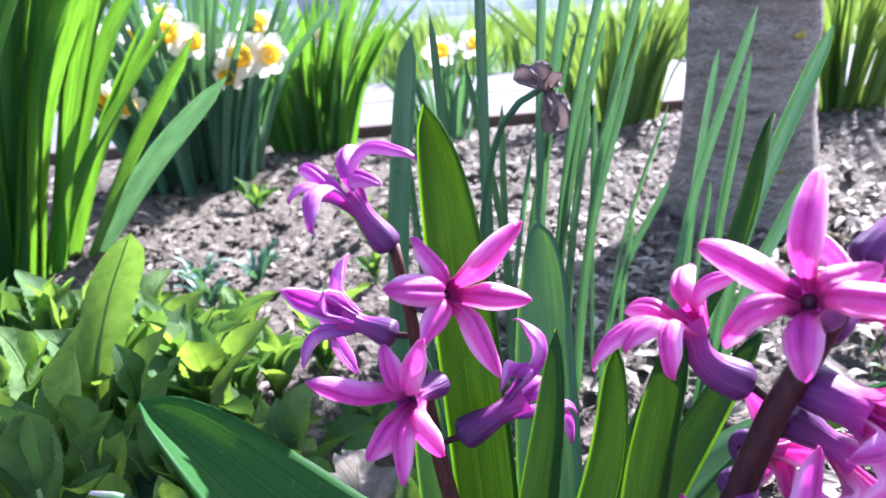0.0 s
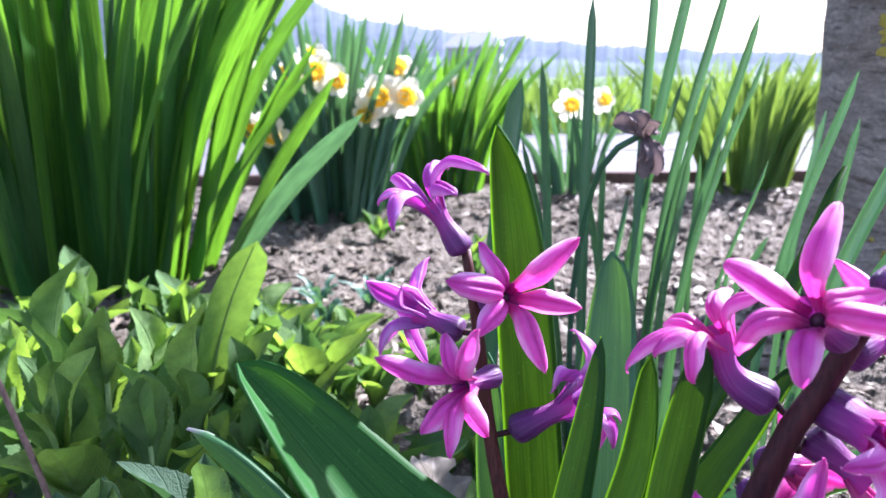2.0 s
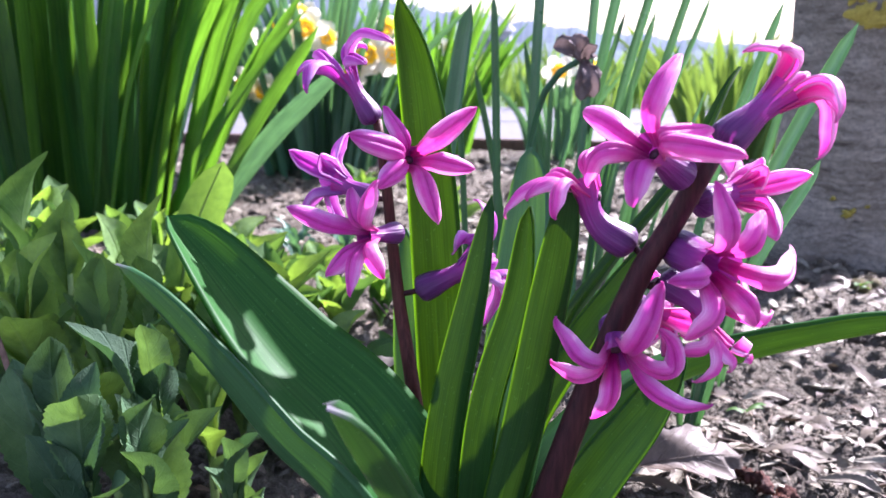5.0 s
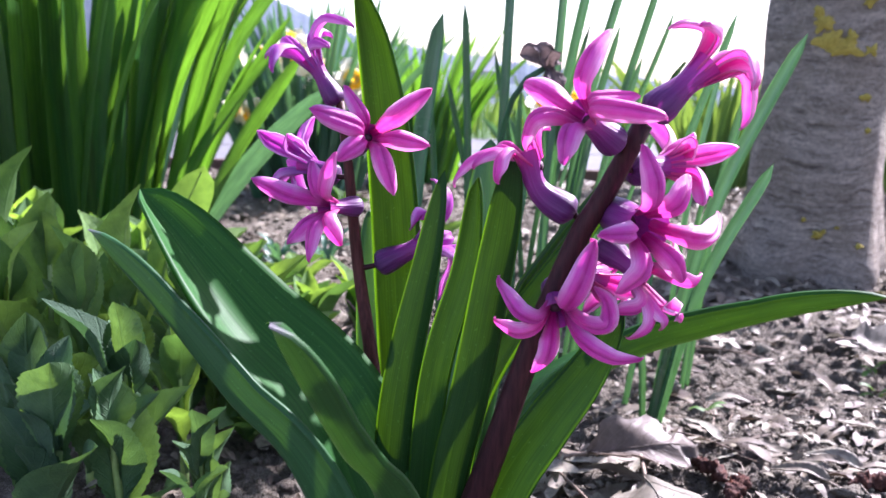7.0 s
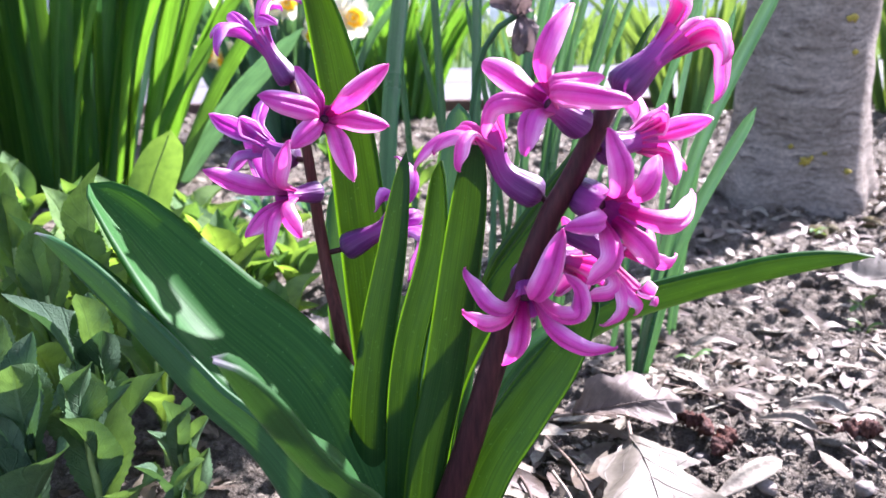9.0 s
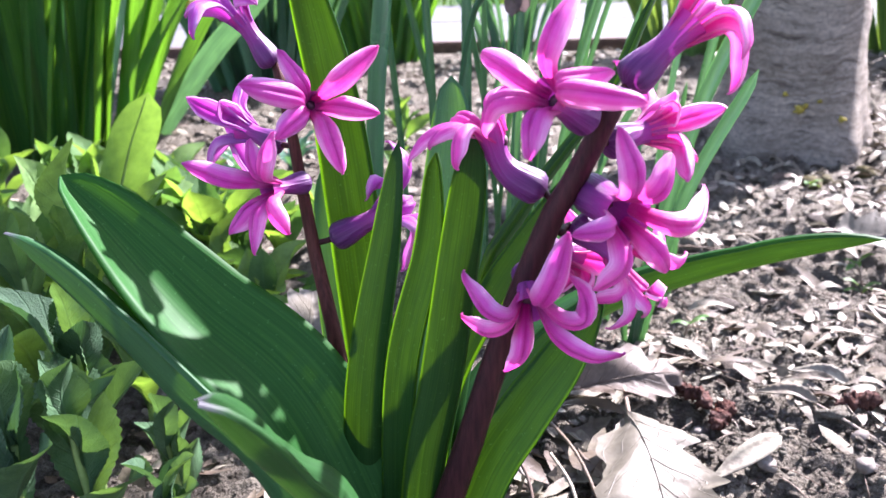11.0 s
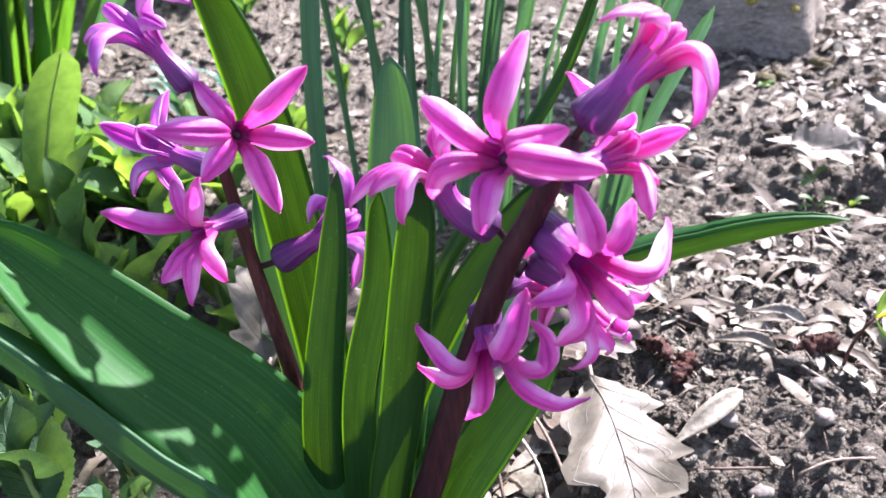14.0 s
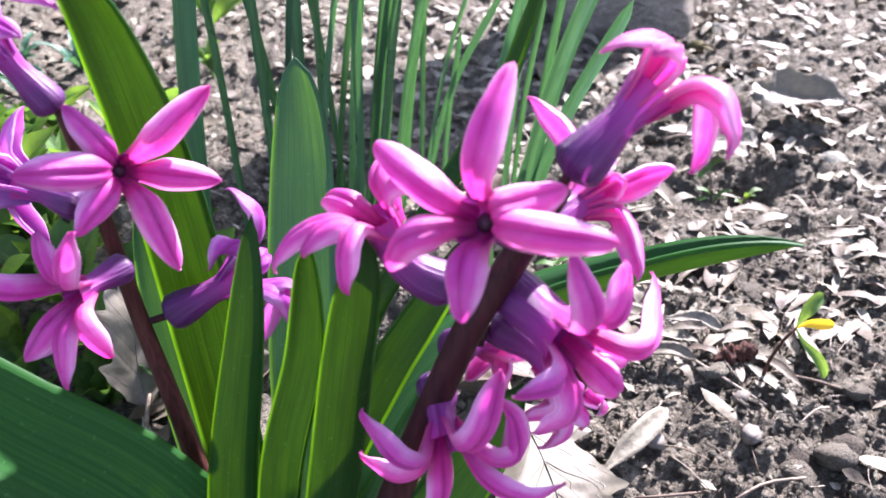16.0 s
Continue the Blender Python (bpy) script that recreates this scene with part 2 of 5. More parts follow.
M_TUBE = tube_material()
M_DRY = simple("dry red-brown stalks", (0.10, 0.06, 0.045), (0.26, 0.17, 0.13), 300, 0.85)
M_STEM = simple("hyacinth stem dark purple", (0.020, 0.0060, 0.0085), (0.068, 0.020, 0.022), 900, 0.55, 0.6, 0.0003, (1, 1, 0.12), spec=0.18)
M_STEM_RED = simple("hyacinth stem red-brown", (0.036, 0.011, 0.010), (0.115, 0.040, 0.032), 900, 0.55, 0.6, 0.0003, (1, 1, 0.12), spec=0.18)
M_STEM_WEED = simple("pale weed stem", (0.16, 0.26, 0.07), (0.26, 0.36, 0.12), 300, 0.6)
# Dark red-purple that paints the shade down inside a floret's mouth.
M_THROAT_SHADE = simple("dark red-purple shade in floret mouth", (0.03, 0.008, 0.02), (0.10, 0.02, 0.05), 1500, 0.6)
M_CORONA = simple("daffodil corona yellow", (0.85, 0.56, 0.015), (0.90, 0.66, 0.04), 160, 0.5, 0.4, 0.0015, through=(1.0, 0.62, 0.02), share=0.4)
M_WITHER = simple("withered brown flower", (0.060, 0.044, 0.044), (0.20, 0.155, 0.150), 180, 0.85, 0.9, 0.002, through=(0.28, 0.20, 0.18), share=0.14)


def soil_material():
    n = Nodes("dry garden soil")
    v = n.place()
    big = n.noise(v, 9.0, 4.0, 0.6)
    mid = n.noise(v, 70.0, 5.0, 0.65)
    fine = n.noise(v, 620.0, 5.0, 0.75)
    grit = n.noise(v, 1700.0, 4.0, 0.7)
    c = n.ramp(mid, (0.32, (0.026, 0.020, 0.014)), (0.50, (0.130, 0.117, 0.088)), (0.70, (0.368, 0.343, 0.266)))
    c = n.mix(n.math("MULTIPLY", fine, 0.55), c, (0.145, 0.124, 0.096))
    c = n.mix(n.math("MULTIPLY", big, 0.36), c, (0.30, 0.265, 0.200))
    c = n.mix(n.ramp(grit, (0.50, (0, 0, 0)), (0.66, (0.7, 0.7, 0.7))), c, (0.40, 0.355, 0.28))
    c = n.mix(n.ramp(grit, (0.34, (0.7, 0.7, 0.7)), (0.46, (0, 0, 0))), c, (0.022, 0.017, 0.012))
    vor = n.add("ShaderNodeTexVoronoi", Scale=210.0)
    n.link(n.mix(0.02, v, n.add("ShaderNodeTexNoise", Scale=160.0).outputs["Color"]), vor.inputs["Vector"])
    vor2 = n.add("ShaderNodeTexVoronoi", Scale=520.0)
    n.link(v, vor2.inputs["Vector"])
    lumps = n.math("ADD", n.math("MULTIPLY", vor.outputs["Distance"], -1.0), n.math("MULTIPLY", vor2.outputs["Distance"], -0.5))
    # Gaps between lumps get crevice shade mixed into the colour.
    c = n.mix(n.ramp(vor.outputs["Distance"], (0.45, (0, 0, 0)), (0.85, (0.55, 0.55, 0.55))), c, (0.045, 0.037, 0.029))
    h = n.math("ADD", n.math("MULTIPLY", mid, 0.7), n.math("ADD", n.math("ADD", n.math("MULTIPLY", fine, 0.6), n.math("MULTIPLY", grit, 0.35)), lumps))
    return n.finish(c, 0.88, n.bump(h, 1.0, 0.007), spec=0.25)


def island_material(name, stops, rough=0.7, scale=260.0, stretch=(1, 1, 1), through=None, share=0.0, bump=0.5, depth=0.001):
    n = Nodes(name)
    geo = n.add("ShaderNodeNewGeometry")
    c = n.ramp(geo.outputs["Random Per Island"], *stops)
    f1 = n.noise(n.scaled(n.place(), *stretch), scale, 4.0, 0.65)
    c = n.mix(n.ramp(f1, (0.35, (0.75, 0.75, 0.75)), (0.62, (0, 0, 0))), c, (0.085, 0.066, 0.052))
    return n.finish(c, rough, n.bump(f1, bump, depth), through or c, share, spec=0.35)


M_SOIL = soil_material()
M_FLAKE = island_material("dry leaf flakes", [(0.0, (0.065, 0.042, 0.024)), (0.35, (0.140, 0.115, 0.074)), (0.70, (0.222, 0.201, 0.138)), (1.0, (0.356, 0.344, 0.262))], 0.6, 240, share=0.10)
M_CLOD = island_material("soil crumbs", [(0.0, (0.050, 0.040, 0.029)), (0.6, (0.144, 0.130, 0.095)), (1.0, (0.298, 0.280, 0.213))], 0.9, 900, bump=1.0, depth=0.003)
M_PEBBLE = island_material("small stones", [(0.0, (0.10, 0.095, 0.10)), (0.5, (0.16, 0.145, 0.125)), (1.0, (0.28, 0.255, 0.22))], 0.75, 300)
M_TWIG = island_material("dry twigs", [(0.0, (0.08, 0.05, 0.035)), (0.5, (0.22, 0.16, 0.11)), (1.0, (0.50, 0.43, 0.34))], 0.75, 400)
M_CATKIN = simple("red-brown catkin", (0.040, 0.014, 0.010), (0.13, 0.050, 0.032), 700, 0.85, 0.9, 0.002)


def oak_material(name, a, b, vein_c):
    n = Nodes(name)
    uv = n.uv()
    sep = n.add("ShaderNodeSeparateXYZ")
    n.link(uv, sep.inputs[0])
    across = n.math("ABSOLUTE", n.math("SUBTRACT", sep.outputs[0], 0.5))
    mid = n.ramp(across, (0.0, (1, 1, 1)), (0.010, (0, 0, 0)))
    slant = n.math("SUBTRACT", sep.outputs[1], n.math("MULTIPLY", across, 0.75))
    ribs = n.ramp(n.math("ABSOLUTE", n.math("SUBTRACT", n.math("FRACT", n.math("MULTIPLY", slant, 6.0)), 0.5)), (0.0, (1, 1, 1)), (0.03, (0, 0, 0)))
    f1 = n.noise(n.place(), 260, 5, 0.65)
    f2 = n.noise(n.place(), 60, 3, 0.6)
    c = n.ramp(f1, (0.3, a), (0.7, b))
    c = n.mix(n.math("MULTIPLY", f2, 0.5), c, a)
    v = n.math("MAXIMUM", mid, ribs)
    c = n.mix(n.math("MULTIPLY", v, 0.6), c, vein_c)
    return n.finish(c, 0.55, n.bump(n.math("ADD", v, n.math("MULTIPLY", f1, 0.8)), 0.5, 0.0005), b, 0.12, spec=0.4)


M_OAK = oak_material("bleached oak leaf", (0.105, 0.092, 0.066), (0.185, 0.168, 0.125), (0.115, 0.098, 0.070))
M_OAK_BROWN = oak_material("brown oak leaf", (0.052, 0.037, 0.026), (0.130, 0.100, 0.074), (0.16, 0.125, 0.092))


def bark_material():
    """Grey bark with faint crosswise bands, a rough grain, pits, pale scales and lines of pores."""
    n = Nodes("grey banded bark")
    v = n.place()
    warp = n.add("ShaderNodeTexNoise", Scale=18.0, Detail=3.0)
    n.link(v, warp.inputs["Vector"])
    w = n.mix(0.035, v, warp.outputs["Color"])
    band = n.noise(n.scaled(w, 10, 10, 60), 2.0, 6.0, 0.7)
    fine = n.noise(n.scaled(v, 1, 1, 1.5), 210.0, 8.0, 0.85)
    pits = n.noise(n.scaled(v, 1, 1, 1.8), 330.0, 5.0, 0.8)
    big = n.noise(n.scaled(v, 1, 1, 1.6), 17.0, 5.0, 0.65)
    c = n.ramp(band, (0.32, (0.27, 0.230, 0.185)), (0.48, (0.54, 0.485, 0.410)), (0.64, (0.84, 0.78, 0.68)))
    c = n.mix(1.0, c, n.ramp(fine, (0.36, (0.58, 0.57, 0.55)), (0.50, (0.95, 0.94, 0.92)), (0.62, (1.25, 1.23, 1.19))), "MULTIPLY")
    c = n.mix(n.ramp(big, (0.44, (0, 0, 0)), (0.66, (0.5, 0.5, 0.5))), c, (0.36, 0.305, 0.238))
    c = n.mix(n.ramp(pits, (0.55, (0, 0, 0)), (0.64, (0.75, 0.75, 0.75))), c, (0.15, 0.124, 0.098))
    dash = n.noise(n.scaled(w, 42, 42, 250), 1.0, 4.0, 0.65)
    marks = n.ramp(dash, (0.57, (0, 0, 0)), (0.67, (0.72, 0.72, 0.72)))
    c = n.mix(marks, c, (0.09, 0.072, 0.058))
    scale = n.noise(n.scaled(v, 1, 1, 2.0), 150.0, 3.0, 0.6)
    c = n.mix(n.ramp(scale, (0.60, (0, 0, 0)), (0.68, (0.6, 0.6, 0.6))), c, (0.72, 0.68, 0.61))
    h = n.math("ADD", n.math("ADD", band, n.math("MULTIPLY", fine, 1.6)), n.math("ADD", n.math("MULTIPLY", pits, -0.9), n.math("MULTIPLY", marks, -0.5)))
    return n.finish(c, 0.9, n.bump(h, 1.0, 0.008), spec=0.2)


M_BARK = bark_material()
M_LICHEN = simple("yellow lichen", (0.22, 0.175, 0.030), (0.46, 0.385, 0.070), 420, 0.9, 0.9, 0.002)
M_MOSS = simple("brown green moss", (0.045, 0.040, 0.014), (0.12, 0.10, 0.035), 300, 0.95, 0.9, 0.003)
M_PAVE = simple("light grey concrete paving", (0.090, 0.092, 0.097), (0.130, 0.132, 0.138), 60, 0.85, 0.4, 0.001)
M_KERB = simple("dark brown edging board", (0.06, 0.035, 0.028), (0.14, 0.085, 0.065), 90, 0.85, 0.5, 0.002)
# Wall and roof are paled and blued: haze painted into their colour.
M_WALL = simple("far house plaster in haze colour", (0.30, 0.33, 0.38), (0.36, 0.39, 0.44), 2.0, 0.9, 0.1)
M_ROOF = simple("far house roof in haze colour", (0.24, 0.255, 0.29), (0.29, 0.305, 0.34), 2.0, 0.9, 0.1)
M_GLASS = simple("far house window", (0.12, 0.14, 0.17), (0.15, 0.17, 0.2), 2.0, 0.3, 0.0)


# Haze of distance is put into the blue-grey colour and a faint glow.
def hazed_hill_material(name, a, b, glow):
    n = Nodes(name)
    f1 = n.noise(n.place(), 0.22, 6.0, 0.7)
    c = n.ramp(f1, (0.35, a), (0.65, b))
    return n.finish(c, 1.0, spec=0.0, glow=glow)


M_HILL = hazed_hill_material("distant wooded hill with painted haze", (0.085, 0.108, 0.135), (0.120, 0.145, 0.170), 0.05)
M_HILL_NEAR = hazed_hill_material("distant hedge and trees with painted haze", (0.10, 0.13, 0.14), (0.14, 0.17, 0.17), 0.04)


# ---------------------------------------------------------------- mesh helpers
def part(name, geo, material, parent=None, label="", smooth=True):
    """Links geo = (verts, faces, uvs per vertex or None) as one mesh object."""
    verts, faces, uvs = geo
    me = bpy.data.meshes.new(name)
    me.from_pydata([tuple(v) for v in verts], [], faces)
    if uvs is not None:
        layer = me.uv_layers.new(name="UVMap")
        idx = np.empty(len(me.loops), dtype=np.int32)
        me.loops.foreach_get("vertex_index", idx)
        layer.data.foreach_set("uv", np.asarray(uvs, dtype=np.float32)[idx].ravel())
    if smooth:
        me.polygons.foreach_set("use_smooth", [True] * len(me.polygons))
    me.materials.append(material)
    ob = new(name, me)
    if parent:
        ob.parent = parent
    if label:
        tagged(ob, label)
    return ob


def joined(geos):
    """Several geometries as one."""
    verts, faces, uvs = [], [], []
    for v, f, u in geos:
        k = len(verts)
        verts.extend(v)
        faces.extend([tuple(i + k for i in face) for face in f])
        uvs.extend(u if u is not None else [(0.5, 0.5)] * len(v))
    return verts, faces, uvs


def thing(name, label, category, at=(0, 0, 0), group="", kind=""):
    ob = new(name)
    ob.empty_display_size = 0.02
    ob.location = at
    return tagged(ob, label, category, group, kind)


def spline(points, count):
    """A smooth line through a few points, evenly stepped, with its directions."""
    p = [Vector(q) for q in points]
    p = [p[0] * 2 - p[1]] + p + [p[-1] * 2 - p[-2]]
    fine = []
    for i in range(1, len(p) - 2):
        a, b, c, d = p[i - 1:i + 3]
        for k in range(12):
            t = k / 12
            fine.append(0.5 * ((2 * b) + (c - a) * t + (2 * a - 5 * b + 4 * c - d) * t * t + (3 * b - a - 3 * c + d) * t ** 3))
    fine.append(p[-2])
    run = [0.0]
    for a, b in zip(fine, fine[1:]):
        run.append(run[-1] + (b - a).length)
    out, j = [], 0
    for k in range(count + 1):
        s = run[-1] * k / count
        while j < len(run) - 2 and run[j + 1] < s:
            j += 1
        t = (s - run[j]) / max(run[j + 1] - run[j], 1e-9)
        out.append(fine[j].lerp(fine[j + 1], min(max(t, 0), 1)))
    ways = []
    for k in range(count + 1):
        ways.append((out[min(k + 1, count)] - out[max(k - 1, 0)]).normalized())
    return out, ways, run[-1]


def strap(v, base=0.6, blunt=5.0, power=0.55):
    """Width along a strap-shaped leaf."""
    return (base + (1 - base) * min(1.0, v / 0.45) ** 0.8) * max(1 - v ** blunt, 0.0) ** power


def oval(v, peak=0.5, base=0.25):
    """Width along an oblong petal or leaf."""
    if v < peak:
        s = v / peak
        return base + (1 - base) * (s * s * (3 - 2 * s)) ** 0.8
    s = (v - peak) / (1 - peak)
    return max(1 - s ** 3.2, 0.0) ** 0.58


def ribbon(points, width, face, shape=strap, thick=0.0, gutter=0.15, ns=16, nc=4, twist=0.0, wave=0.0, seed=0, jag=0.0, hood=0.0, groove=0.0, skew=0.0):
    """A leaf or petal along a line: its upper side looks towards face, its cross section is a gutter (or a keel, below 0).
    thick > 0 gives it two sides and a rim."""
    line, ways, length = spline(points, ns)
    rnd = random.Random(seed)
    ph = rnd.uniform(0, 6.3)
    up = Vector(face)
    rows, norms, uvs = [], [], []
    for k in range(ns + 1):
        v = k / ns
        t = ways[k]
        side = t.cross(up).normalized()
        nrm = side.cross(t).normalized()
        if twist:
            turn = Matrix.Rotation(twist * v, 3, t)
            side, nrm = turn @ side, turn @ nrm
        w = width * max(shape(v), 0.012) * 0.5
        row, nr = [], []
        for i in range(nc + 1):
            s = -1 + 2 * i / nc
            edge = 1 + (jag * (1 if k % 2 else -1) if abs(s) > 0.99 else 0)
            curve = gutter * (1 - skew) if s > 0 else gutter
            lift = curve * w * 2 * (s * s) - gutter * w * 0.6 * (1 - skew) + wave * w * math.sin(v * 9 + ph + (2 if s > 0 else 0)) * abs(s)
            lift += hood * w * 2 * max(0, v - 0.8) * 5 * (s * s) - groove * w * math.exp(-(s / 0.22) ** 2) * min(1, 6 * (1 - v))
            row.append(line[k] + side * (s * w * edge) + nrm * lift)
            nr.append((nrm - side * (s * 2.4 * curve)).normalized())
            uvs.append(((s + 1) / 2, v))
        rows.append(row)
        norms.append(nr)
    n1 = nc + 1
    verts = [q for r in rows for q in r]
    faces = [(k * n1 + i, k * n1 + i + 1, (k + 1) * n1 + i + 1, (k + 1) * n1 + i) for k in range(ns) for i in range(nc)]
    if thick:
        rim = len(verts)
        for k, (r, nr) in enumerate(zip(rows, norms)):
            for i, inward in ((0, r[1] - r[0]), (nc, r[nc - 1] - r[nc])):
                verts.append(r[i] - nr[i] * thick * 0.55 + inward * 0.05)
                verts.append(r[i] - nr[i] * thick * 0.75 + inward * 0.35)
                uvs += [(0.0 if i == 0 else 1.0, k / ns), (0.06 if i == 0 else 0.94, k / ns)]
        for k in range(ns):
            a, b = rim + k * 4, rim + (k + 1) * 4
            faces.append((k * n1, (k + 1) * n1, b, a))
            faces.append((a, b, b + 1, a + 1))
            faces.append(((k + 1) * n1 + nc, k * n1 + nc, a + 2, b + 2))
            faces.append((b + 2, a + 2, a + 3, b + 3))
    return verts, faces, uvs


def pipe(points, radius, ns=12, nc=10, bumps=0.0, seed=0, closed=True):
    """A round stem or tube along a line; radius is a number or a function of 0..1."""
    line, ways, _ = spline(points, ns)
    ref = Vector((0.31, 0.83, 0.47))
    rnd = random.Random(seed)
    verts, uvs, faces = [], [], []
    for k in range(ns + 1):
        v = k / ns
        t = ways[k]
        a = t.cross(ref).normalized()
        b = t.cross(a)
        r = radius(v) if callable(radius) else radius
        for i in range(nc):
            g = 2 * math.pi * i / nc
            q = r * (1 + bumps * rnd.uniform(-1, 1))
            verts.append(line[k] + (a * math.cos(g) + b * math.sin(g)) * q)
            uvs.append((i / nc, v))
    for k in range(ns):
        for i in range(nc):
            j = (i + 1) % nc
            faces.append((k * nc + i, k * nc + j, (k + 1) * nc + j, (k + 1) * nc + i))
    if closed:
        faces.append(tuple(range(nc - 1, -1, -1)))
        faces.append(tuple(range(ns * nc, ns * nc + nc)))
    return verts, faces, uvs


def lump(at, size, seed, squash=0.7, rough=0.3, rings=4, segs=7):
    """An uneven crumb or stone."""
    rnd = random.Random(seed)
    turn = Euler((rnd.uniform(-0.4, 0.4), rnd.uniform(-0.4, 0.4), rnd.uniform(0, 6.3))).to_matrix()
    sx, sy = rnd.uniform(0.75, 1.25), rnd.uniform(0.75, 1.25)
    verts = [Vector((0, 0, -1))]
    for r in range(1, rings):
        p = math.pi * r / rings
        for s in range(segs):
            g = 2 * math.pi * (s + 0.5 * (r % 2)) / segs
            verts.append(Vector((math.sin(p) * math.cos(g), math.sin(p) * math.sin(g), -math.cos(p))))
    verts.append(Vector((0, 0, 1)))
    out = []
    for v in verts:
        k = 1 + rnd.uniform(-rough, rough)
        out.append(Vector(at) + turn @ Vector((v.x * sx * k, v.y * sy * k, v.z * squash * k)) * size)
    faces = []
    for s in range(segs):
        faces.append((0, 1 + (s + 1) % segs, 1 + s))
        for r in range(rings - 2):
            a, b = 1 + r * segs, 1 + (r + 1) * segs
            faces.append((a + s, a + (s + 1) % segs, b + (s + 1) % segs, b + s))
        last = 1 + (rings - 2) * segs
        faces.append((last + s, last + (s + 1) % segs, len(verts) - 1))
    return out, faces, None


# ---------------------------------------------------------------- ground
def soil_height(x, y):
    """Height of the uneven bed."""
    near = max(0.0, 1 - max(0.0, y - 1.25) / 0.12)
    if near <= 0 or abs(x) > 3:
        near = 0.0
    p = Vector((x, y, 0.0))
    h = 0.010 * noise.noise(p * 7) + 0.0055 * noise.noise(p * 26 + Vector((3, 1, 0))) + 0.0052 * noise.noise(p * 62) + 0.0044 * noise.noise(p * 140) + 0.0026 * noise.noise(p * 290)
    h += 0.004 * max(0.0, noise.noise(p * 45 + Vector((9, 4, 0)))) ** 0.7
    low = -0.045 * max(0.0, y - 2.3) if y > 2.3 else 0.0
    h -= 0.015 * math.exp(-((x - 0.32) ** 2 + (y - 0.80) ** 2) / 0.03)
    h -= 0.024 * math.exp(-(((x - 0.303) / 0.026) ** 2 + ((y - 0.482) / 0.020) ** 2))
    return h * near + low - 0.004 - (0.012 if y > 1.38 else 0.0)


def graded(lo, hi, fine_lo, fine_hi, step, grow=1.12):
    out, v, s = [], fine_lo, step
    while v < fine_hi:
        out.append(v)
        v += step
    while v < hi:
        out.append(v)
        s *= grow
        v += s
    out.append(hi)
    v, s = fine_lo, step
    while v > lo:
        s *= grow
        v -= s
        out.insert(0, max(v, lo))
    return out


gx = graded(-120, 120, -0.12, 0.48, 0.0021, 1.05)
gy = graded(-60, 130, 0.20, 0.56, 0.0021, 1.035)
gverts = [(x, y, soil_height(x, y)) for y in gy for x in gx]
nx = len(gx)
gfaces = [(j * nx + i, j * nx + i + 1, (j + 1) * nx + i + 1, (j + 1) * nx + i) for j in range(len(gy) - 1) for i in range(nx - 1)]
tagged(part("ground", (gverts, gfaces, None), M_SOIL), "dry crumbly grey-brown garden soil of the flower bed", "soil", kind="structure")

# edging board, paved path and the lawn behind it
KERB_Y, PATH_FAR = 1.39, 2.05


def block(x0, x1, y0, y1, z0, z1, bevel=0.003):
    bm = bmesh.new()
    bmesh.ops.create_cube(bm, size=1.0)
    for v in bm.verts:
        v.co = Vector((x0 if v.co.x < 0 else x1, y0 if v.co.y < 0 else y1, z0 if v.co.z < 0 else z1))
    if bevel:
        bmesh.ops.bevel(bm, geom=bm.edges[:], offset=bevel, segments=2, affect="EDGES")
    bm.verts.index_update()
    geo = [v.co.copy() for v in bm.verts], [tuple(v.index for v in f.verts) for f in bm.faces], None
    bm.free()
    return geo


tagged(part("kerb", block(-2.5, 3.0, KERB_Y, KERB_Y + 0.022, -0.06, 0.012), M_KERB, smooth=False), "dark brown edging board between soil and paved path", "edging", kind="structure")
paving = part("pavement", block(-8, 8, KERB_Y + 0.024, PATH_FAR, -0.08, -0.006, 0.0), M_PAVE, smooth=False)
tagged(paving, "light grey paved path beside the flower bed", "path", kind="structure")
slab = block(-0.396, 0.396, 0, (PATH_FAR - KERB_Y - 0.03) / 2 - 0.004, -0.006, 0.004, 0.003)
slab_mesh = None
for r in range(2):
    for k in range(-5, 6):
        if slab_mesh is None:
            first = part("slab", slab, M_PAVE, paving, smooth=False)
            slab_mesh = first.data
            ob = first
        else:
            ob = new("slab", slab_mesh)
            ob.parent = paving
        ob.location = (0.4 * 2 * k + 0.25 * r, KERB_Y + 0.028 + r * (PATH_FAR - KERB_Y - 0.03) / 2, 0)

rnd = random.Random(5)
tufts = []
for k in range(5200):
    y = PATH_FAR + 0.03 + 5.0 * rnd.random() ** 2.2
    x = rnd.uniform(-1.0, 1.0) * (0.9 + 0.62 * y)
    z = soil_height(x, y) - 0.005
    hgt = rnd.uniform(0.05, 0.15) * (1.35 if y < 2.6 else 1.0)
    a = rnd.uniform(0, 6.3)
    d = Vector((math.cos(a), math.sin(a), 0)) * hgt * rnd.uniform(0.1, 0.6)
    tufts.append(ribbon([(x, y, z), Vector((x, y, z)) + d * 0.3 + Vector((0, 0, hgt * 0.6)), Vector((x, y, z)) + d + Vector((0, 0, hgt))],
                        rnd.uniform(0.006, 0.013), (-d.y, d.x, 0.2), strap, 0, 0.1, 3, 1))
tagged(part("grass", joined(tufts), M_GRASS), "bright green grass verge behind the paved path", "grass", kind="stuff")
lawn = [(x, y, soil_height(x, y) + 0.004) for y in (PATH_FAR, 2.3, 3, 5, 10, 20, 40, 60, 90) for x in (-90, -40, -15, -5, 0, 5, 15, 40, 90)]
lawn_f = [(j * 9 + i, j * 9 + i + 1, (j + 1) * 9 + i + 1, (j + 1) * 9 + i) for j in range(8) for i in range(8)]
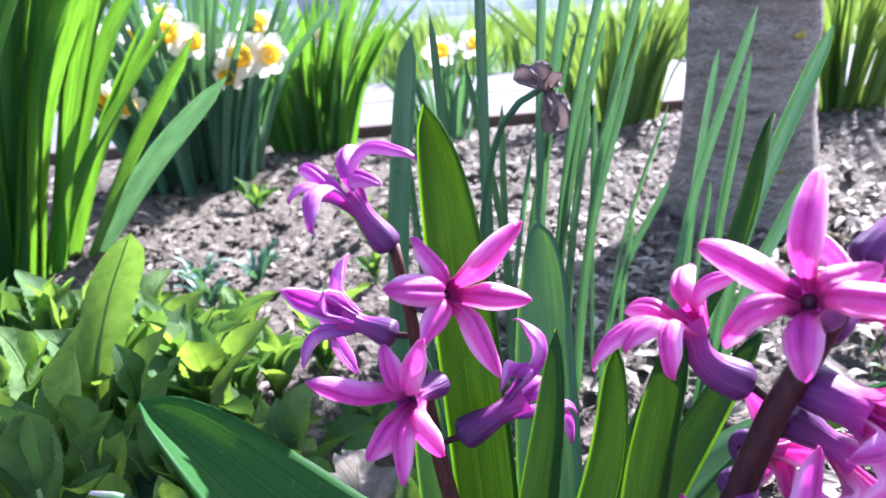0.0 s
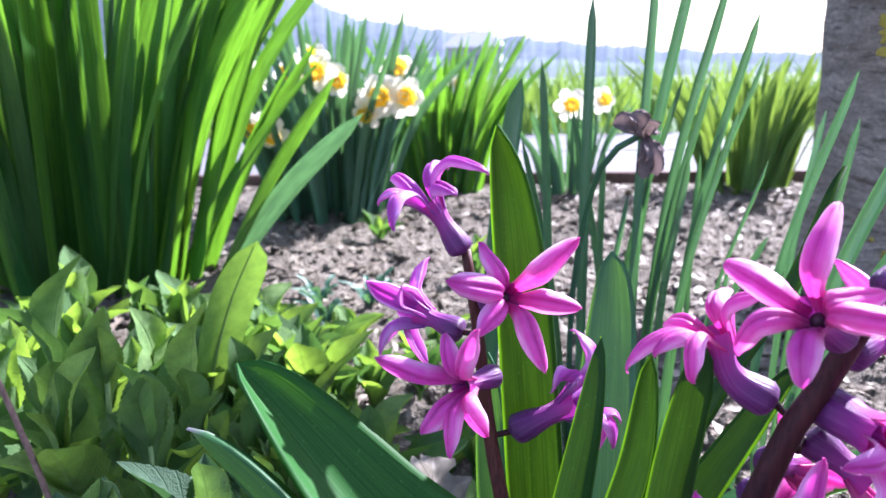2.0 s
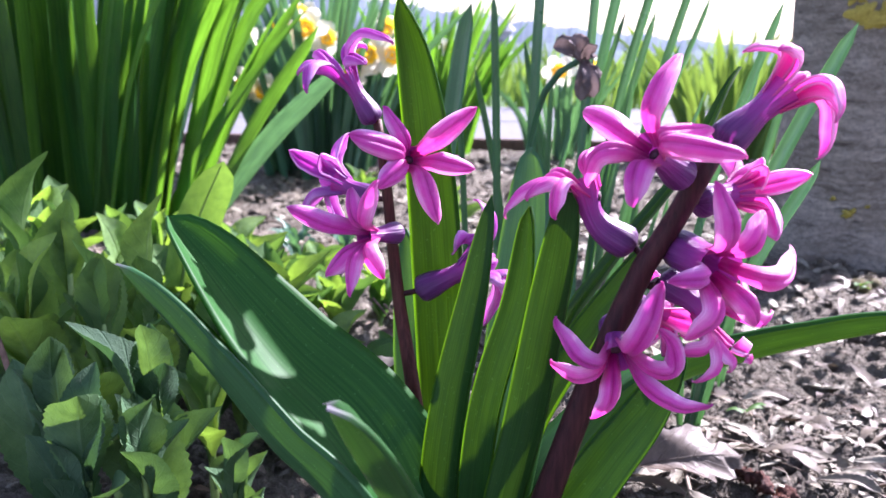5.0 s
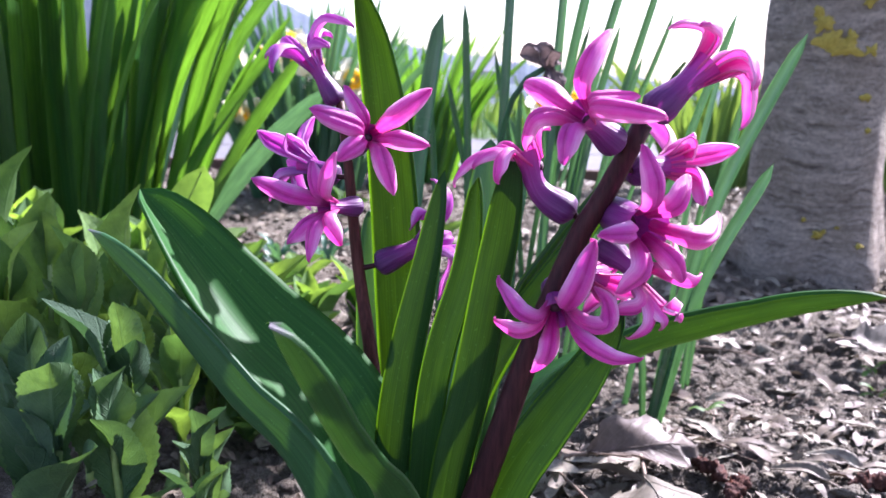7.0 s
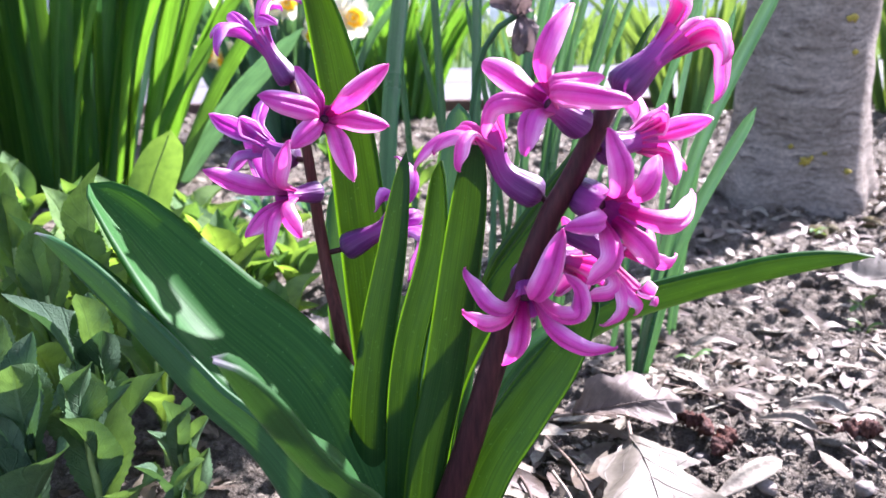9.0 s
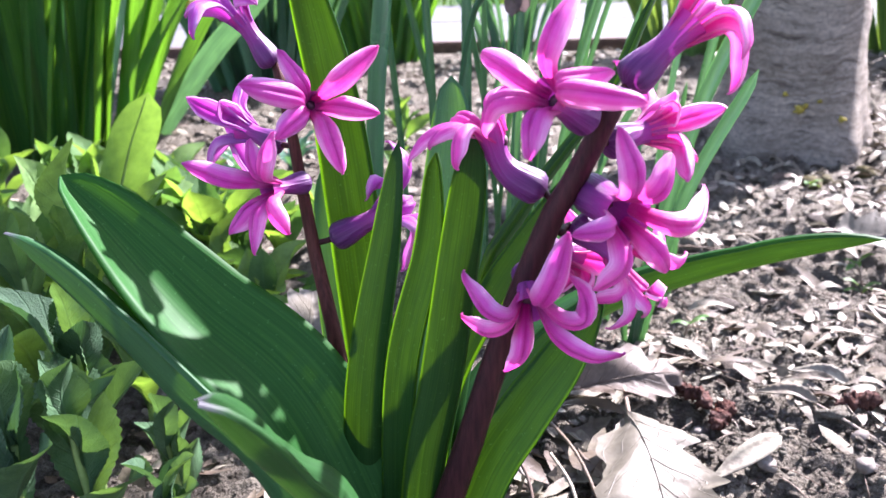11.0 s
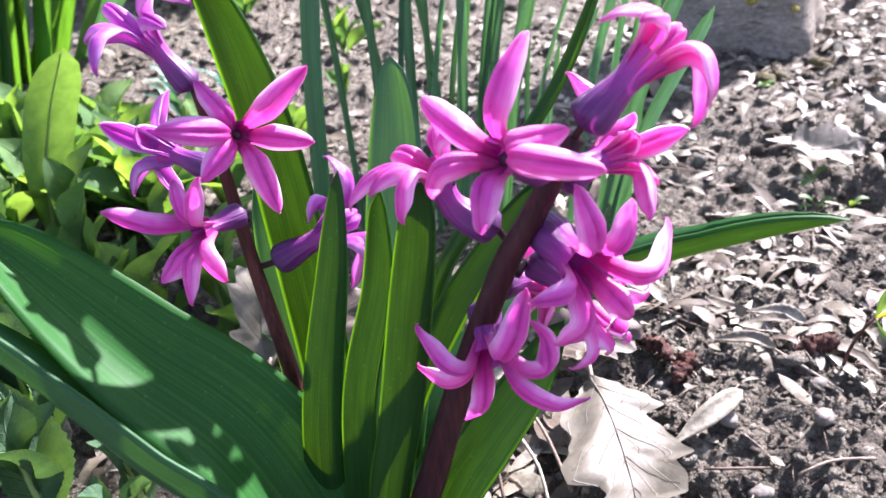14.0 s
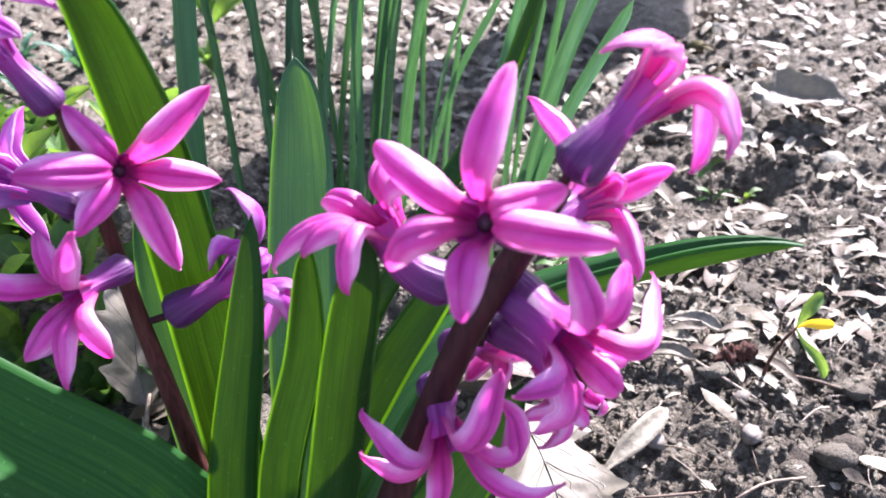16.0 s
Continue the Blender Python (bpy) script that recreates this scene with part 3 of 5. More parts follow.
tagged(part("lawn", (lawn, lawn_f, None), M_GRASS), "pale green lawn sloping away behind the path", "lawn", kind="structure")


# ---------------------------------------------------------------- distance
def ridge(name, dist, heights, material, seed, label, depth=6.0):
    """A far wooded skyline: heights are degrees of elevation at even steps of azimuth from -60 to 60."""
    rnd = random.Random(seed)
    steps = 900
    verts, faces = [], []
    for k in range(steps + 1):
        az = radians(-60 + 120 * k / steps)
        s = k / steps * (len(heights) - 1)
        i = min(int(s), len(heights) - 2)
        el = heights[i] + (heights[i + 1] - heights[i]) * (s - i)
        el += 0.35 * noise.noise(Vector((k * 0.09, seed, 0))) + 0.28 * abs(noise.noise(Vector((k * 0.33, seed, 2)))) + 0.12 * rnd.random()
        x, y = math.sin(az) * dist, math.cos(az) * dist
        top = 0.2 + dist * math.tan(radians(el))
        for q, z in ((0.0, -dist * 0.06), (0.35, top * 0.55 - dist * 0.02), (1.0, top)):
            m = 1 + q * depth / dist
            verts.append((x * m, y * m, z))
    for k in range(steps):
        for j in range(2):
            faces.append((k * 3 + j, (k + 1) * 3 + j, (k + 1) * 3 + j + 1, k * 3 + j + 1))
    return tagged(part(name, (verts, faces, None), material), label, "hill", kind="structure")


ridge("backdrop", 320, [12, 11, 10, 9, 7.5, 5.5, 1.6, 0.2, -0.9, -1.6, -1.8, -1.6, -1.2, -1, -1, -1], M_HILL, 3, "far wooded hills, painted haze-blue with a faint glow", 60)
ridge("backdrop_trees", 150, [2, 1, 0.5, 0, -0.4, -0.8, -1.2, -1.5, -2.0, -2.3, -2.2, -2.0, -1.8, -1.6, -1.5, -1.5], M_HILL_NEAR, 8, "row of distant trees and hedges paled by painted haze", 20)

house = thing("house", "pale distant house with a grey pitched roof", "house", (-10.6, 138, -5.2))
part("wall", block(-4.2, 4.2, -3, 3, 0, 4.2, 0.0), M_WALL, house, smooth=False)
roof_v = [(-4.8, -3.6, 4.1), (4.8, -3.6, 4.1), (4.8, 3.6, 4.1), (-4.8, 3.6, 4.1), (-2.6, 0, 6.5), (2.6, 0, 6.5)]
part("roof", (roof_v, [(0, 1, 5, 4), (2, 3, 4, 5), (1, 2, 5), (3, 0, 4), (3, 2, 1, 0)], None), M_ROOF, house, smooth=False)
for wx in (-2.7, -0.9, 0.9, 2.7):
    part("window", block(wx - 0.45, wx + 0.45, -3.06, -2.98, 1.4, 2.9, 0.02), M_GLASS, house, smooth=False)

# ---------------------------------------------------------------- tree trunk
TRUNK = Vector((0.341, 0.84, 0))


def trunk_radius(z, a):
    flare = 0.016 * math.exp(-max(z, 0) / 0.05)
    return 0.0585 + flare * (1 + 0.5 * math.sin(a * 5 + 1)) - 0.004 * z


tree = thing("tree", "young tree trunk with grey horizontally banded bark and yellow lichen", "tree", TRUNK)
tv, tf, rings, segs = [], [], 120, 72
for k in range(rings + 1):
    z = -0.03 + 2.6 * (k / rings) ** 1.5
    for i in range(segs):
        a = 2 * math.pi * i / segs
        r = trunk_radius(z, a) + 0.0022 * noise.noise(Vector((math.cos(a) * 1.2, math.sin(a) * 1.2, z * 26))) + 0.0012 * noise.noise(Vector((math.cos(a) * 6, math.sin(a) * 6, z * 90)))
        tv.append((r * math.cos(a) + 0.004 * z, r * math.sin(a), z))
for k in range(rings):
    for i in range(segs):
        j = (i + 1) % segs
        tf.append((k * segs + i, k * segs + j, (k + 1) * segs + j, (k + 1) * segs + i))
tf.append(tuple(range(rings * segs, rings * segs + segs)))
part("trunk", (tv, tf, None), M_BARK, tree)
rnd = random.Random(3)
for ang, z, size in ((-113, 0.222, 0.010), (-104, 0.207, 0.012), (-94, 0.201, 0.012), (-90, 0.209, 0.008), (-118, 0.232, 0.006), (-70, 0.199, 0.0065), (-71, 0.158, 0.005), (-76, 0.243, 0.009), (-100, 0.032, 0.005),
                     (-96, 0.035, 0.003), (-70, 0.024, 0.003), (-66, 0.128, 0.003), (-112, 0.045, 0.0025), (-86, 0.040, 0.002)):
    a0 = radians(ang)
    pv, n = [], 26
    for ring_k in range(3):
        for i in range(n):
            g = 2 * math.pi * i / n
            q = size * ring_k / 2 * (1 + 0.75 * noise.noise(Vector((math.cos(g) * 1.6 + ang, math.sin(g) * 1.6, z * 40))) + 0.25 * rnd.uniform(-1, 1))
            zz = z + q * math.sin(g) * 0.8
            a = a0 + q * math.cos(g) / 0.06
            r = trunk_radius(zz, a) + (0.0032 if ring_k < 2 else 0.0005) + rnd.uniform(0, 0.0006)
            pv.append((r * math.cos(a) + 0.004 * zz, r * math.sin(a), zz))
    pf = [(r * n + i, r * n + (i + 1) % n, (r + 1) * n + (i + 1) % n, (r + 1) * n + i) for r in range(2) for i in range(n)]
    part("lichen_patch", (pv, pf, None), M_LICHEN, tree, "crusty yellow lichen")
for x, y, s in ((0.324, 0.708, 0.011), (0.338, 0.712, 0.007), (0.380, 0.737, 0.009)):
    tagged(part("moss_clump", lump((x, y, soil_height(x, y) + 0.003), s, int(x * 999), 0.7, 0.22, 6, 10), M_MOSS), "brown-green moss cushion at the foot of the trunk", "moss", group="moss cushions")


# ---------------------------------------------------------------- narrow-leaved clumps
def blade_geo(base, top, width, seed, sag=0.0, ns=9, nc=2, blunt=6.0, gutter=0.22, bow=1.0):
    rnd = random.Random(seed)
    b, t = Vector(base), Vector(top)
    d = t - b
    out = Vector((d.x, d.y, 0))
    mid = b + d * 0.5 + (Vector((0, 0, 0.06 * d.length)) - out * 0.12) * bow
    line = [b, mid, t] if not sag else [b, mid, t - Vector((0, 0, 0.0)), t + out.normalized() * sag + Vector((0, 0, -sag * 0.5))]
    face = Vector((-out.y + rnd.uniform(-0.5, 0.5) * max(out.length, 0.05), out.x + rnd.uniform(-0.5, 0.5) * max(out.length, 0.05), 0.25 * out.length)) + Vector((rnd.uniform(-0.05, 0.05), -0.12, 0))
    return ribbon(line, width, face, lambda v: strap(v, 0.75, blunt, 0.7), 0, gutter, ns, nc, rnd.uniform(-0.5, 0.5))


def blade_clump(name, label, category, centre, spread, count, height, width, lean, seed, material, group="", bias=(0, 0)):
    """A tuft of strap leaves fanning out from the soil."""
    rnd = random.Random(seed)
    cx, cy = centre
    root = thing(name, label, category, (cx, cy, soil_height(cx, cy)), group)
    for k in range(count):
        a = rnd.uniform(0, 2 * math.pi)
        r = math.sqrt(rnd.random())
        bx, by = r * math.cos(a) * spread[0], r * math.sin(a) * spread[1]
        h = height * rnd.uniform(0.62, 1.0)
        la = a + rnd.uniform(-0.6, 0.6)
        l = lean * h * (0.2 + 0.8 * r) * rnd.uniform(0.5, 1.3)
        tip = (bx + l * math.cos(la) + bias[0] * h, by + l * math.sin(la) * 0.8 + bias[1] * h, h)
        z = soil_height(cx + bx, cy + by) - root.location.z
        part("blade", blade_geo((bx, by, z - 0.008), tip, width * rnd.uniform(0.7, 1.2), seed * 977 + k), material, root)
    return root


clump_1 = blade_clump("daffodil_clump", "tall dense clump of green daffodil leaves without flowers", "daffodil", (-0.425, 0.82), (0.105, 0.085), 130, 0.46, 0.0200, 0.46, 11, M_BLADE, "leaf clumps", (0.04, 0.0))
for k, (bx, by, tx, ty, tz, w) in enumerate(((-0.303, 0.84, -0.166, 0.83, 0.196, 0.023), (-0.343, 0.84, -0.178, 0.84, 0.214, 0.019), (-0.300, 0.86, -0.143, 0.84, 0.158, 0.023), (-0.330, 0.87, -0.188, 0.86, 0.230, 0.018), (-0.322, 0.86, -0.211, 0.85, 0.214, 0.016),
                                          (-0.338, 0.84, -0.218, 0.83, 0.275, 0.014), (-0.354, 0.82, -0.264, 0.81, 0.250, 0.026), (-0.376, 0.83, -0.262, 0.82, 0.330, 0.013), (-0.400, 0.80, -0.325, 0.80, 0.245, 0.025), (-0.439, 0.80, -0.452, 0.79, 0.150, 0.026),
                                          (-0.335, 0.88, -0.222, 0.87, 0.300, 0.014), (-0.365, 0.88, -0.240, 0.90, 0.345, 0.019), (-0.385, 0.84, -0.300, 0.83, 0.350, 0.024), (-0.410, 0.82, -0.345, 0.82, 0.380, 0.026), (-0.350, 0.90, -0.255, 0.92, 0.28, 0.02))):
    o1 = Vector(clump_1.location)
    part("blade", blade_geo(Vector((bx, by, -0.008)) - o1, Vector((tx, ty, tz)) - o1, w, 70 + k, bow=0.35), M_BLUE_BLADE if k in (2, 11) else M_BLADE, clump_1)
clump_2 = blade_clump("daffodil_clump", "clump of daffodils with white and yellow flowers", "daffodil", (-0.26, 1.15), (0.075, 0.06), 95, 0.27, 0.013, 0.55, 12, M_BLUE_BLADE, "leaf clumps")
clump_3 = blade_clump("daffodil_clump", "clump of green daffodil leaves beside the path", "daffodil", (-0.125, 1.325), (0.055, 0.04), 80, 0.25, 0.012, 0.6, 13, M_BLADE, "leaf clumps")
blade_clump("daffodil_clump", "leafy green clump behind the tree trunk", "daffodil", (0.33, 1.31), (0.055, 0.045), 80, 0.205, 0.011, 0.6, 14, M_GRASS, "leaf clumps")
blade_clump("daffodil_clump", "leafy green clump behind the tree trunk", "daffodil", (0.66, 1.30), (0.07, 0.05), 85, 0.28, 0.012, 0.7, 15, M_GRASS, "leaf clumps")
clump_6 = blade_clump("daffodil_clump", "sparse clump with one white daffodil beside the path", "daffodil", (0.07, 1.31), (0.04, 0.03), 26, 0.15, 0.009, 0.5, 16, M_BLUE_BLADE, "leaf clumps")


def daffodil_flower(root, base, head, face, size, seed):
    """One stalk with a white six-petalled flower and a frilled yellow cup."""
    rnd = random.Random(seed)
    o = Vector(root.location)
    b, h, ax = Vector(base) - o, Vector(head) - o, Vector(face).normalized()
    part("stalk", pipe([b, b.lerp(h, 0.5) + Vector((0.004, 0, 0.0)), h - ax * 0.02 + Vector((0, 0, 0.006)), h - ax * 0.004], 0.0024, 10, 6), M_BLUE_BLADE, root)
    s = ax.cross(Vector((0, 0, 1))).normalized()
    u = s.cross(ax)
    cv, cf, cu, n = [], [], [], 24
    for k in range(6):
        v = k / 5
        r = size * (0.10 + 0.13 * v ** 0.7)
        for i in range(n):
            g = 2 * math.pi * i / n
            q = r * (1 + 0.10 * v * v * math.sin(g * 8))
            cv.append(h + (s * math.cos(g) + u * math.sin(g)) * q + ax * size * 0.30 * v)
            cu.append((i / n, v))
    cf = [(k * n + i, k * n + (i + 1) % n, (k + 1) * n + (i + 1) % n, (k + 1) * n + i) for k in range(5) for i in range(n)] + [tuple(range(n))]
    flower = part("flower", (cv, cf, cu), M_CORONA, root, "white daffodil flower with a yellow cup")
    for i in range(6):
        g = math.pi / 3 * i + rnd.uniform(-0.12, 0.12)
        d = s * math.cos(g) + u * math.sin(g)
        tip = h + d * size * rnd.uniform(0.5, 0.56) + ax * size * rnd.uniform(-0.10, 0.08)
        part("petal", ribbon([h + d * size * 0.06, h + d * size * 0.3 + ax * size * 0.06, tip], size * 0.36, ax, lambda v: oval(v, 0.5, 0.45), 0, -0.06, 7, 4, rnd.uniform(-0.2, 0.2), 0.12, seed + i), M_WHITE_PETAL, flower)


for k, (bx, by, hx, hy, hz, fx, fz, s) in enumerate((
        (-0.22, 1.12, -0.172, 1.08, 0.159, 0.15, 0.0, 0.056), (-0.21, 1.13, -0.142, 1.09, 0.157, 0.4, 0.05, 0.052), (-0.21, 1.14, -0.155, 1.13, 0.187, 0.1, 0.5, 0.050),
        (-0.23, 1.10, -0.186, 1.07, 0.140, -0.2, -0.3, 0.042), (-0.27, 1.13, -0.287, 1.10, 0.187, -0.35, 0.0, 0.054), (-0.26, 1.14, -0.256, 1.10, 0.189, 0.1, 0.1, 0.056),
        (-0.25, 1.15, -0.236, 1.12, 0.178, 0.6, 0.0, 0.045), (-0.30, 1.16, -0.347, 1.14, 0.183, -0.7, -0.1, 0.046), (-0.30, 1.13, -0.337, 1.10, 0.119, -0.4, -0.3, 0.050),
        (-0.29, 1.12, -0.318, 1.10, 0.112, 0.3, -0.4, 0.044), (-0.24, 1.17, -0.241, 1.16, 0.146, 0.5, -0.3, 0.040), (-0.24, 1.15, -0.27, 1.13, 0.205, 0.1, 0.4, 0.045))):
    daffodil_flower(clump_2, (bx, by, -0.005), (hx, hy, hz), (fx, -1, fz), s, 40 + k)
daffodil_flower(clump_6, (0.08, 1.31, -0.005), (0.072, 1.29, 0.128), (0.05, -1, 0.1), 0.050, 60)
daffodil_flower(clump_6, (0.09, 1.32, -0.005), (0.118, 1.31, 0.133), (0.4, -1, 0.1), 0.040, 61)
daffodil_flower(clump_3, (-0.12, 1.33, -0.005), (-0.098, 1.32, 0.16), (0.5, -1, 0.0), 0.03, 62)

# thin upright leaves behind the hyacinths, one of them with a withered flower
thin = thing("narcissus_clump", "loose group of thin upright blue-green leaves with a withered flower", "narcissus", (0.09, 0.53, 0))
o = Vector(thin.location)


def thin_leaves(rows, seed):
    """Thin leaves, each from its foot on the soil to its tip."""
    for k, (bx, by, tx, ty, tz, w) in enumerate(rows):
        part("blade", blade_geo(Vector((bx, by, soil_height(bx, by) - 0.006)) - o, Vector((tx, ty, tz)) - o, w * 0.88, seed + k, 0.0, 22, 4, 26.0, 0.42), M_THIN, thin)


thin_leaves(((0.0, 0.425, 0.021, 0.42, 0.208, 0.0125), (0.050, 0.45, 0.055, 0.45, 0.245, 0.006), (0.075, 0.45, 0.085, 0.45, 0.262, 0.0056), (0.070, 0.46, 0.105, 0.45, 0.270, 0.0063), (0.078, 0.46, 0.122, 0.46, 0.255, 0.0056),
             (0.095, 0.47, 0.137, 0.46, 0.236, 0.005), (0.090, 0.45, 0.127, 0.45, 0.188, 0.0042), (0.085, 0.45, 0.104, 0.45, 0.167, 0.005), (0.080, 0.46, 0.115, 0.46, 0.205, 0.0046), (0.100, 0.48, 0.118, 0.47, 0.150, 0.0036)), 300)
thin_leaves(((0.110, 0.48, 0.150, 0.47, 0.120, 0.004), (0.120, 0.47, 0.128, 0.46, 0.105, 0.003), (0.060, 0.46, 0.062, 0.45, 0.170, 0.0042), (0.035, 0.45, 0.030, 0.44, 0.215, 0.005), (0.020, 0.44, 0.012, 0.43, 0.185, 0.0042)), 310)
thin_leaves(((0.045, 0.46, 0.020, 0.45, 0.175, 0.0040), (0.062, 0.47, 0.098, 0.44, 0.205, 0.0036), (0.070, 0.48, 0.046, 0.46, 0.190, 0.0040), (0.098, 0.50, 0.148, 0.49, 0.215, 0.0042),
             (0.105, 0.46, 0.140, 0.44, 0.165, 0.0034), (0.055, 0.44, 0.072, 0.43, 0.150, 0.0032), (0.112, 0.50, 0.118, 0.50, 0.160, 0.0036)), 340)
# towards the tree trunk
thin_leaves(((0.125, 0.42, 0.165, 0.40, 0.209, 0.0046), (0.150, 0.455, 0.1727, 0.4635, 0.187, 0.005), (0.165, 0.46, 0.191, 0.469, 0.182, 0.0046), (0.160, 0.45, 0.181, 0.45, 0.165, 0.004), (0.155, 0.46, 0.168, 0.46, 0.120, 0.0035),
             (0.135, 0.392, 0.198, 0.40, 0.199, 0.0082), (0.138, 0.394, 0.186, 0.392, 0.1374, 0.0070), (0.133, 0.394, 0.128, 0.40, 0.06, 0.0042), (0.137, 0.396, 0.150, 0.40, 0.07, 0.005), (0.136, 0.390, 0.143, 0.385, 0.05, 0.0042)), 315)
part("stalk", pipe([Vector(p) - o for p in ((0.045, 0.46, -0.005), (0.046, 0.445, 0.09), (0.055, 0.425, 0.155), (0.068, 0.411, 0.178), (0.0765, 0.408, 0.182))], 0.0016, 14, 6, 0.02), M_BLUE_BLADE, thin)
dry = part("flower", lump(Vector((0.080, 0.407, 0.171)) - o, 0.0058, 4, 1.5, 0.3, 6, 9), M_WITHER, thin, "withered brown flower head")
for k, (dx, dy, dz, w) in enumerate(((-0.015, -0.004, 0.006, 0.009), (-0.008, -0.006, 0.010, 0.010), (0.005, -0.006, 0.004, 0.008), (0.005, -0.007, -0.017, 0.008), (-0.001, -0.006, -0.019, 0.007))):
    c = Vector((0.0765, 0.405, 0.181)) - o
    part("petal", ribbon([c, c + Vector((dx, dy, dz)) * 0.55 + Vector((0, -0.003, 0.003)), c + Vector((dx, dy, dz))], w, (0.3, -1, 0.2), lambda v: oval(v, 0.6, 0.4), 0.0004, 0.25, 8, 4, 0.5, 0.35, k), M_WITHER, dry)

# ---------------------------------------------------------------- leafy weeds
WEED_LEAVES, GREY_LEAVES = [], []


def weed_outline(v):
    """Width of a weed leaf: a winged stalk, broad in the middle, with a short point."""
    if v < 0.52:
        return 0.16 + 0.84 * (math.sin(v / 0.52 * math.pi / 2)) ** 1.5
    return max(math.cos((v - 0.52) / 0.48 * math.pi / 2), 0.0) ** 0.9


def weed_leaf(length, width, curl, seed):
    """A soft oblong leaf along +x with a toothed edge, kept once and shared."""
    pts = [(0, 0, 0), (length * 0.35, 0, length * 0.10), (length * 0.7, 0, length * 0.10 - curl * length * 0.4), (length, 0, -curl * length)]
    return ribbon(pts, width, (0, 0, 1), weed_outline, 0, 0.25, 40, 6, 0, 0.20, seed, 0.040)


for k, (l, w, c) in enumerate(((0.046, 0.0215, 0.10), (0.040, 0.0195, -0.05), (0.050, 0.0240, 0.20), (0.035, 0.0165, -0.10), (0.056, 0.0225, 0.05))):
    g = weed_leaf(l, w, c, k)
    me = bpy.data.meshes.new("leaf")
    me.from_pydata([tuple(v) for v in g[0]], [], g[1])
    layer = me.uv_layers.new(name="UVMap")
    for lp, d in zip(me.loops, layer.data):
        d.uv = g[2][lp.vertex_index]
    me.polygons.foreach_set("use_smooth", [True] * len(me.polygons))
    me.materials.append(M_WEED)
    WEED_LEAVES.append(me)
    # Same leaf again in the darker, less translucent grey-green.
    grey_copy = me.copy()
    grey_copy.materials[0] = M_WEED_GREY
    GREY_LEAVES.append(grey_copy)


def weed(x, y, size, seed, upright=0.5, n=11):
    rnd = random.Random(seed)
    z = soil_height(x, y)
    root = thing("leafy_weed", "low leafy green weed with soft toothed leaves", "weed", (x, y, z - 0.002), "leafy weeds")
    h = 0.026 * size * rnd.uniform(0.6, 1.3)
    part("stem", pipe([(0, 0, -0.004), (rnd.uniform(-0.006, 0.006), rnd.uniform(-0.006, 0.006), h * 0.5), (rnd.uniform(-0.01, 0.01), rnd.uniform(-0.01, 0.01), h)], lambda v: 0.0015 - 0.0006 * v, 6, 6), M_STEM_WEED, root)
    for k in range(n):
        v = (k + 0.5) / n
        leaf = new("leaf", WEED_LEAVES[rnd.randrange(5)])
        leaf.parent = root
        pitch = 57 + 30 * v * upright * 1.2 + rnd.uniform(-20, 16)
        s = 1.22 * size * (1.1 - 0.45 * v) * rnd.uniform(0.75, 1.15)
        leaf.matrix_basis = pose(0, 0, h * v * 0.95, 0, 0, 137.5 * k + rnd.uniform(-25, 25)) @ pose(0.001, 0, 0, rnd.uniform(-25, 25), -min(pitch, 84), 0) @ Matrix.Scale(s, 4)
    return root


def shoot(x, y, tip, seed, size, n, low, grey_below):
    """A leafy upright weed shoot: spreading leaves low down, upright ones round the top."""
    rnd = random.Random(seed)
    z = soil_height(x, y)
    root = thing("leafy_weed", "upright leafy weed shoot with soft toothed grey-green to yellow-green leaves", "weed", (x, y, z - 0.002), "leafy weeds")
    h = tip - z - 0.026 * size
    lean = Vector((rnd.uniform(-0.008, 0.008), rnd.uniform(-0.008, 0.008), 0))
    part("stem", pipe([(0, 0, -0.004), lean * 0.4 + Vector((0, 0, h * 0.5)), lean + Vector((0, 0, h))], lambda v: 0.0021 - 0.0009 * v, 9, 7), M_STEM_WEED, root)
    for k in range(n):
        v = 0.12 + 0.88 * (k / (n - 1)) ** 0.85
        leaf = new("leaf", (GREY_LEAVES if v < grey_below else WEED_LEAVES)[rnd.randrange(5)])
        leaf.parent = root
        pitch = low + (80 - low) * v + rnd.uniform(-14, 14)
        s = size * (1.0 - 0.30 * v) * rnd.uniform(0.75, 1.1)
        leaf.matrix_basis = pose(lean.x * v * v, lean.y * v * v, h * v, 0, 0, 137.5 * k + rnd.uniform(-30, 30)) @ pose(0.001, 0, 0, rnd.uniform(-22, 22), -min(pitch, 86), 0) @ Matrix.Scale(s, 4)
    return root


rnd = random.Random(77)
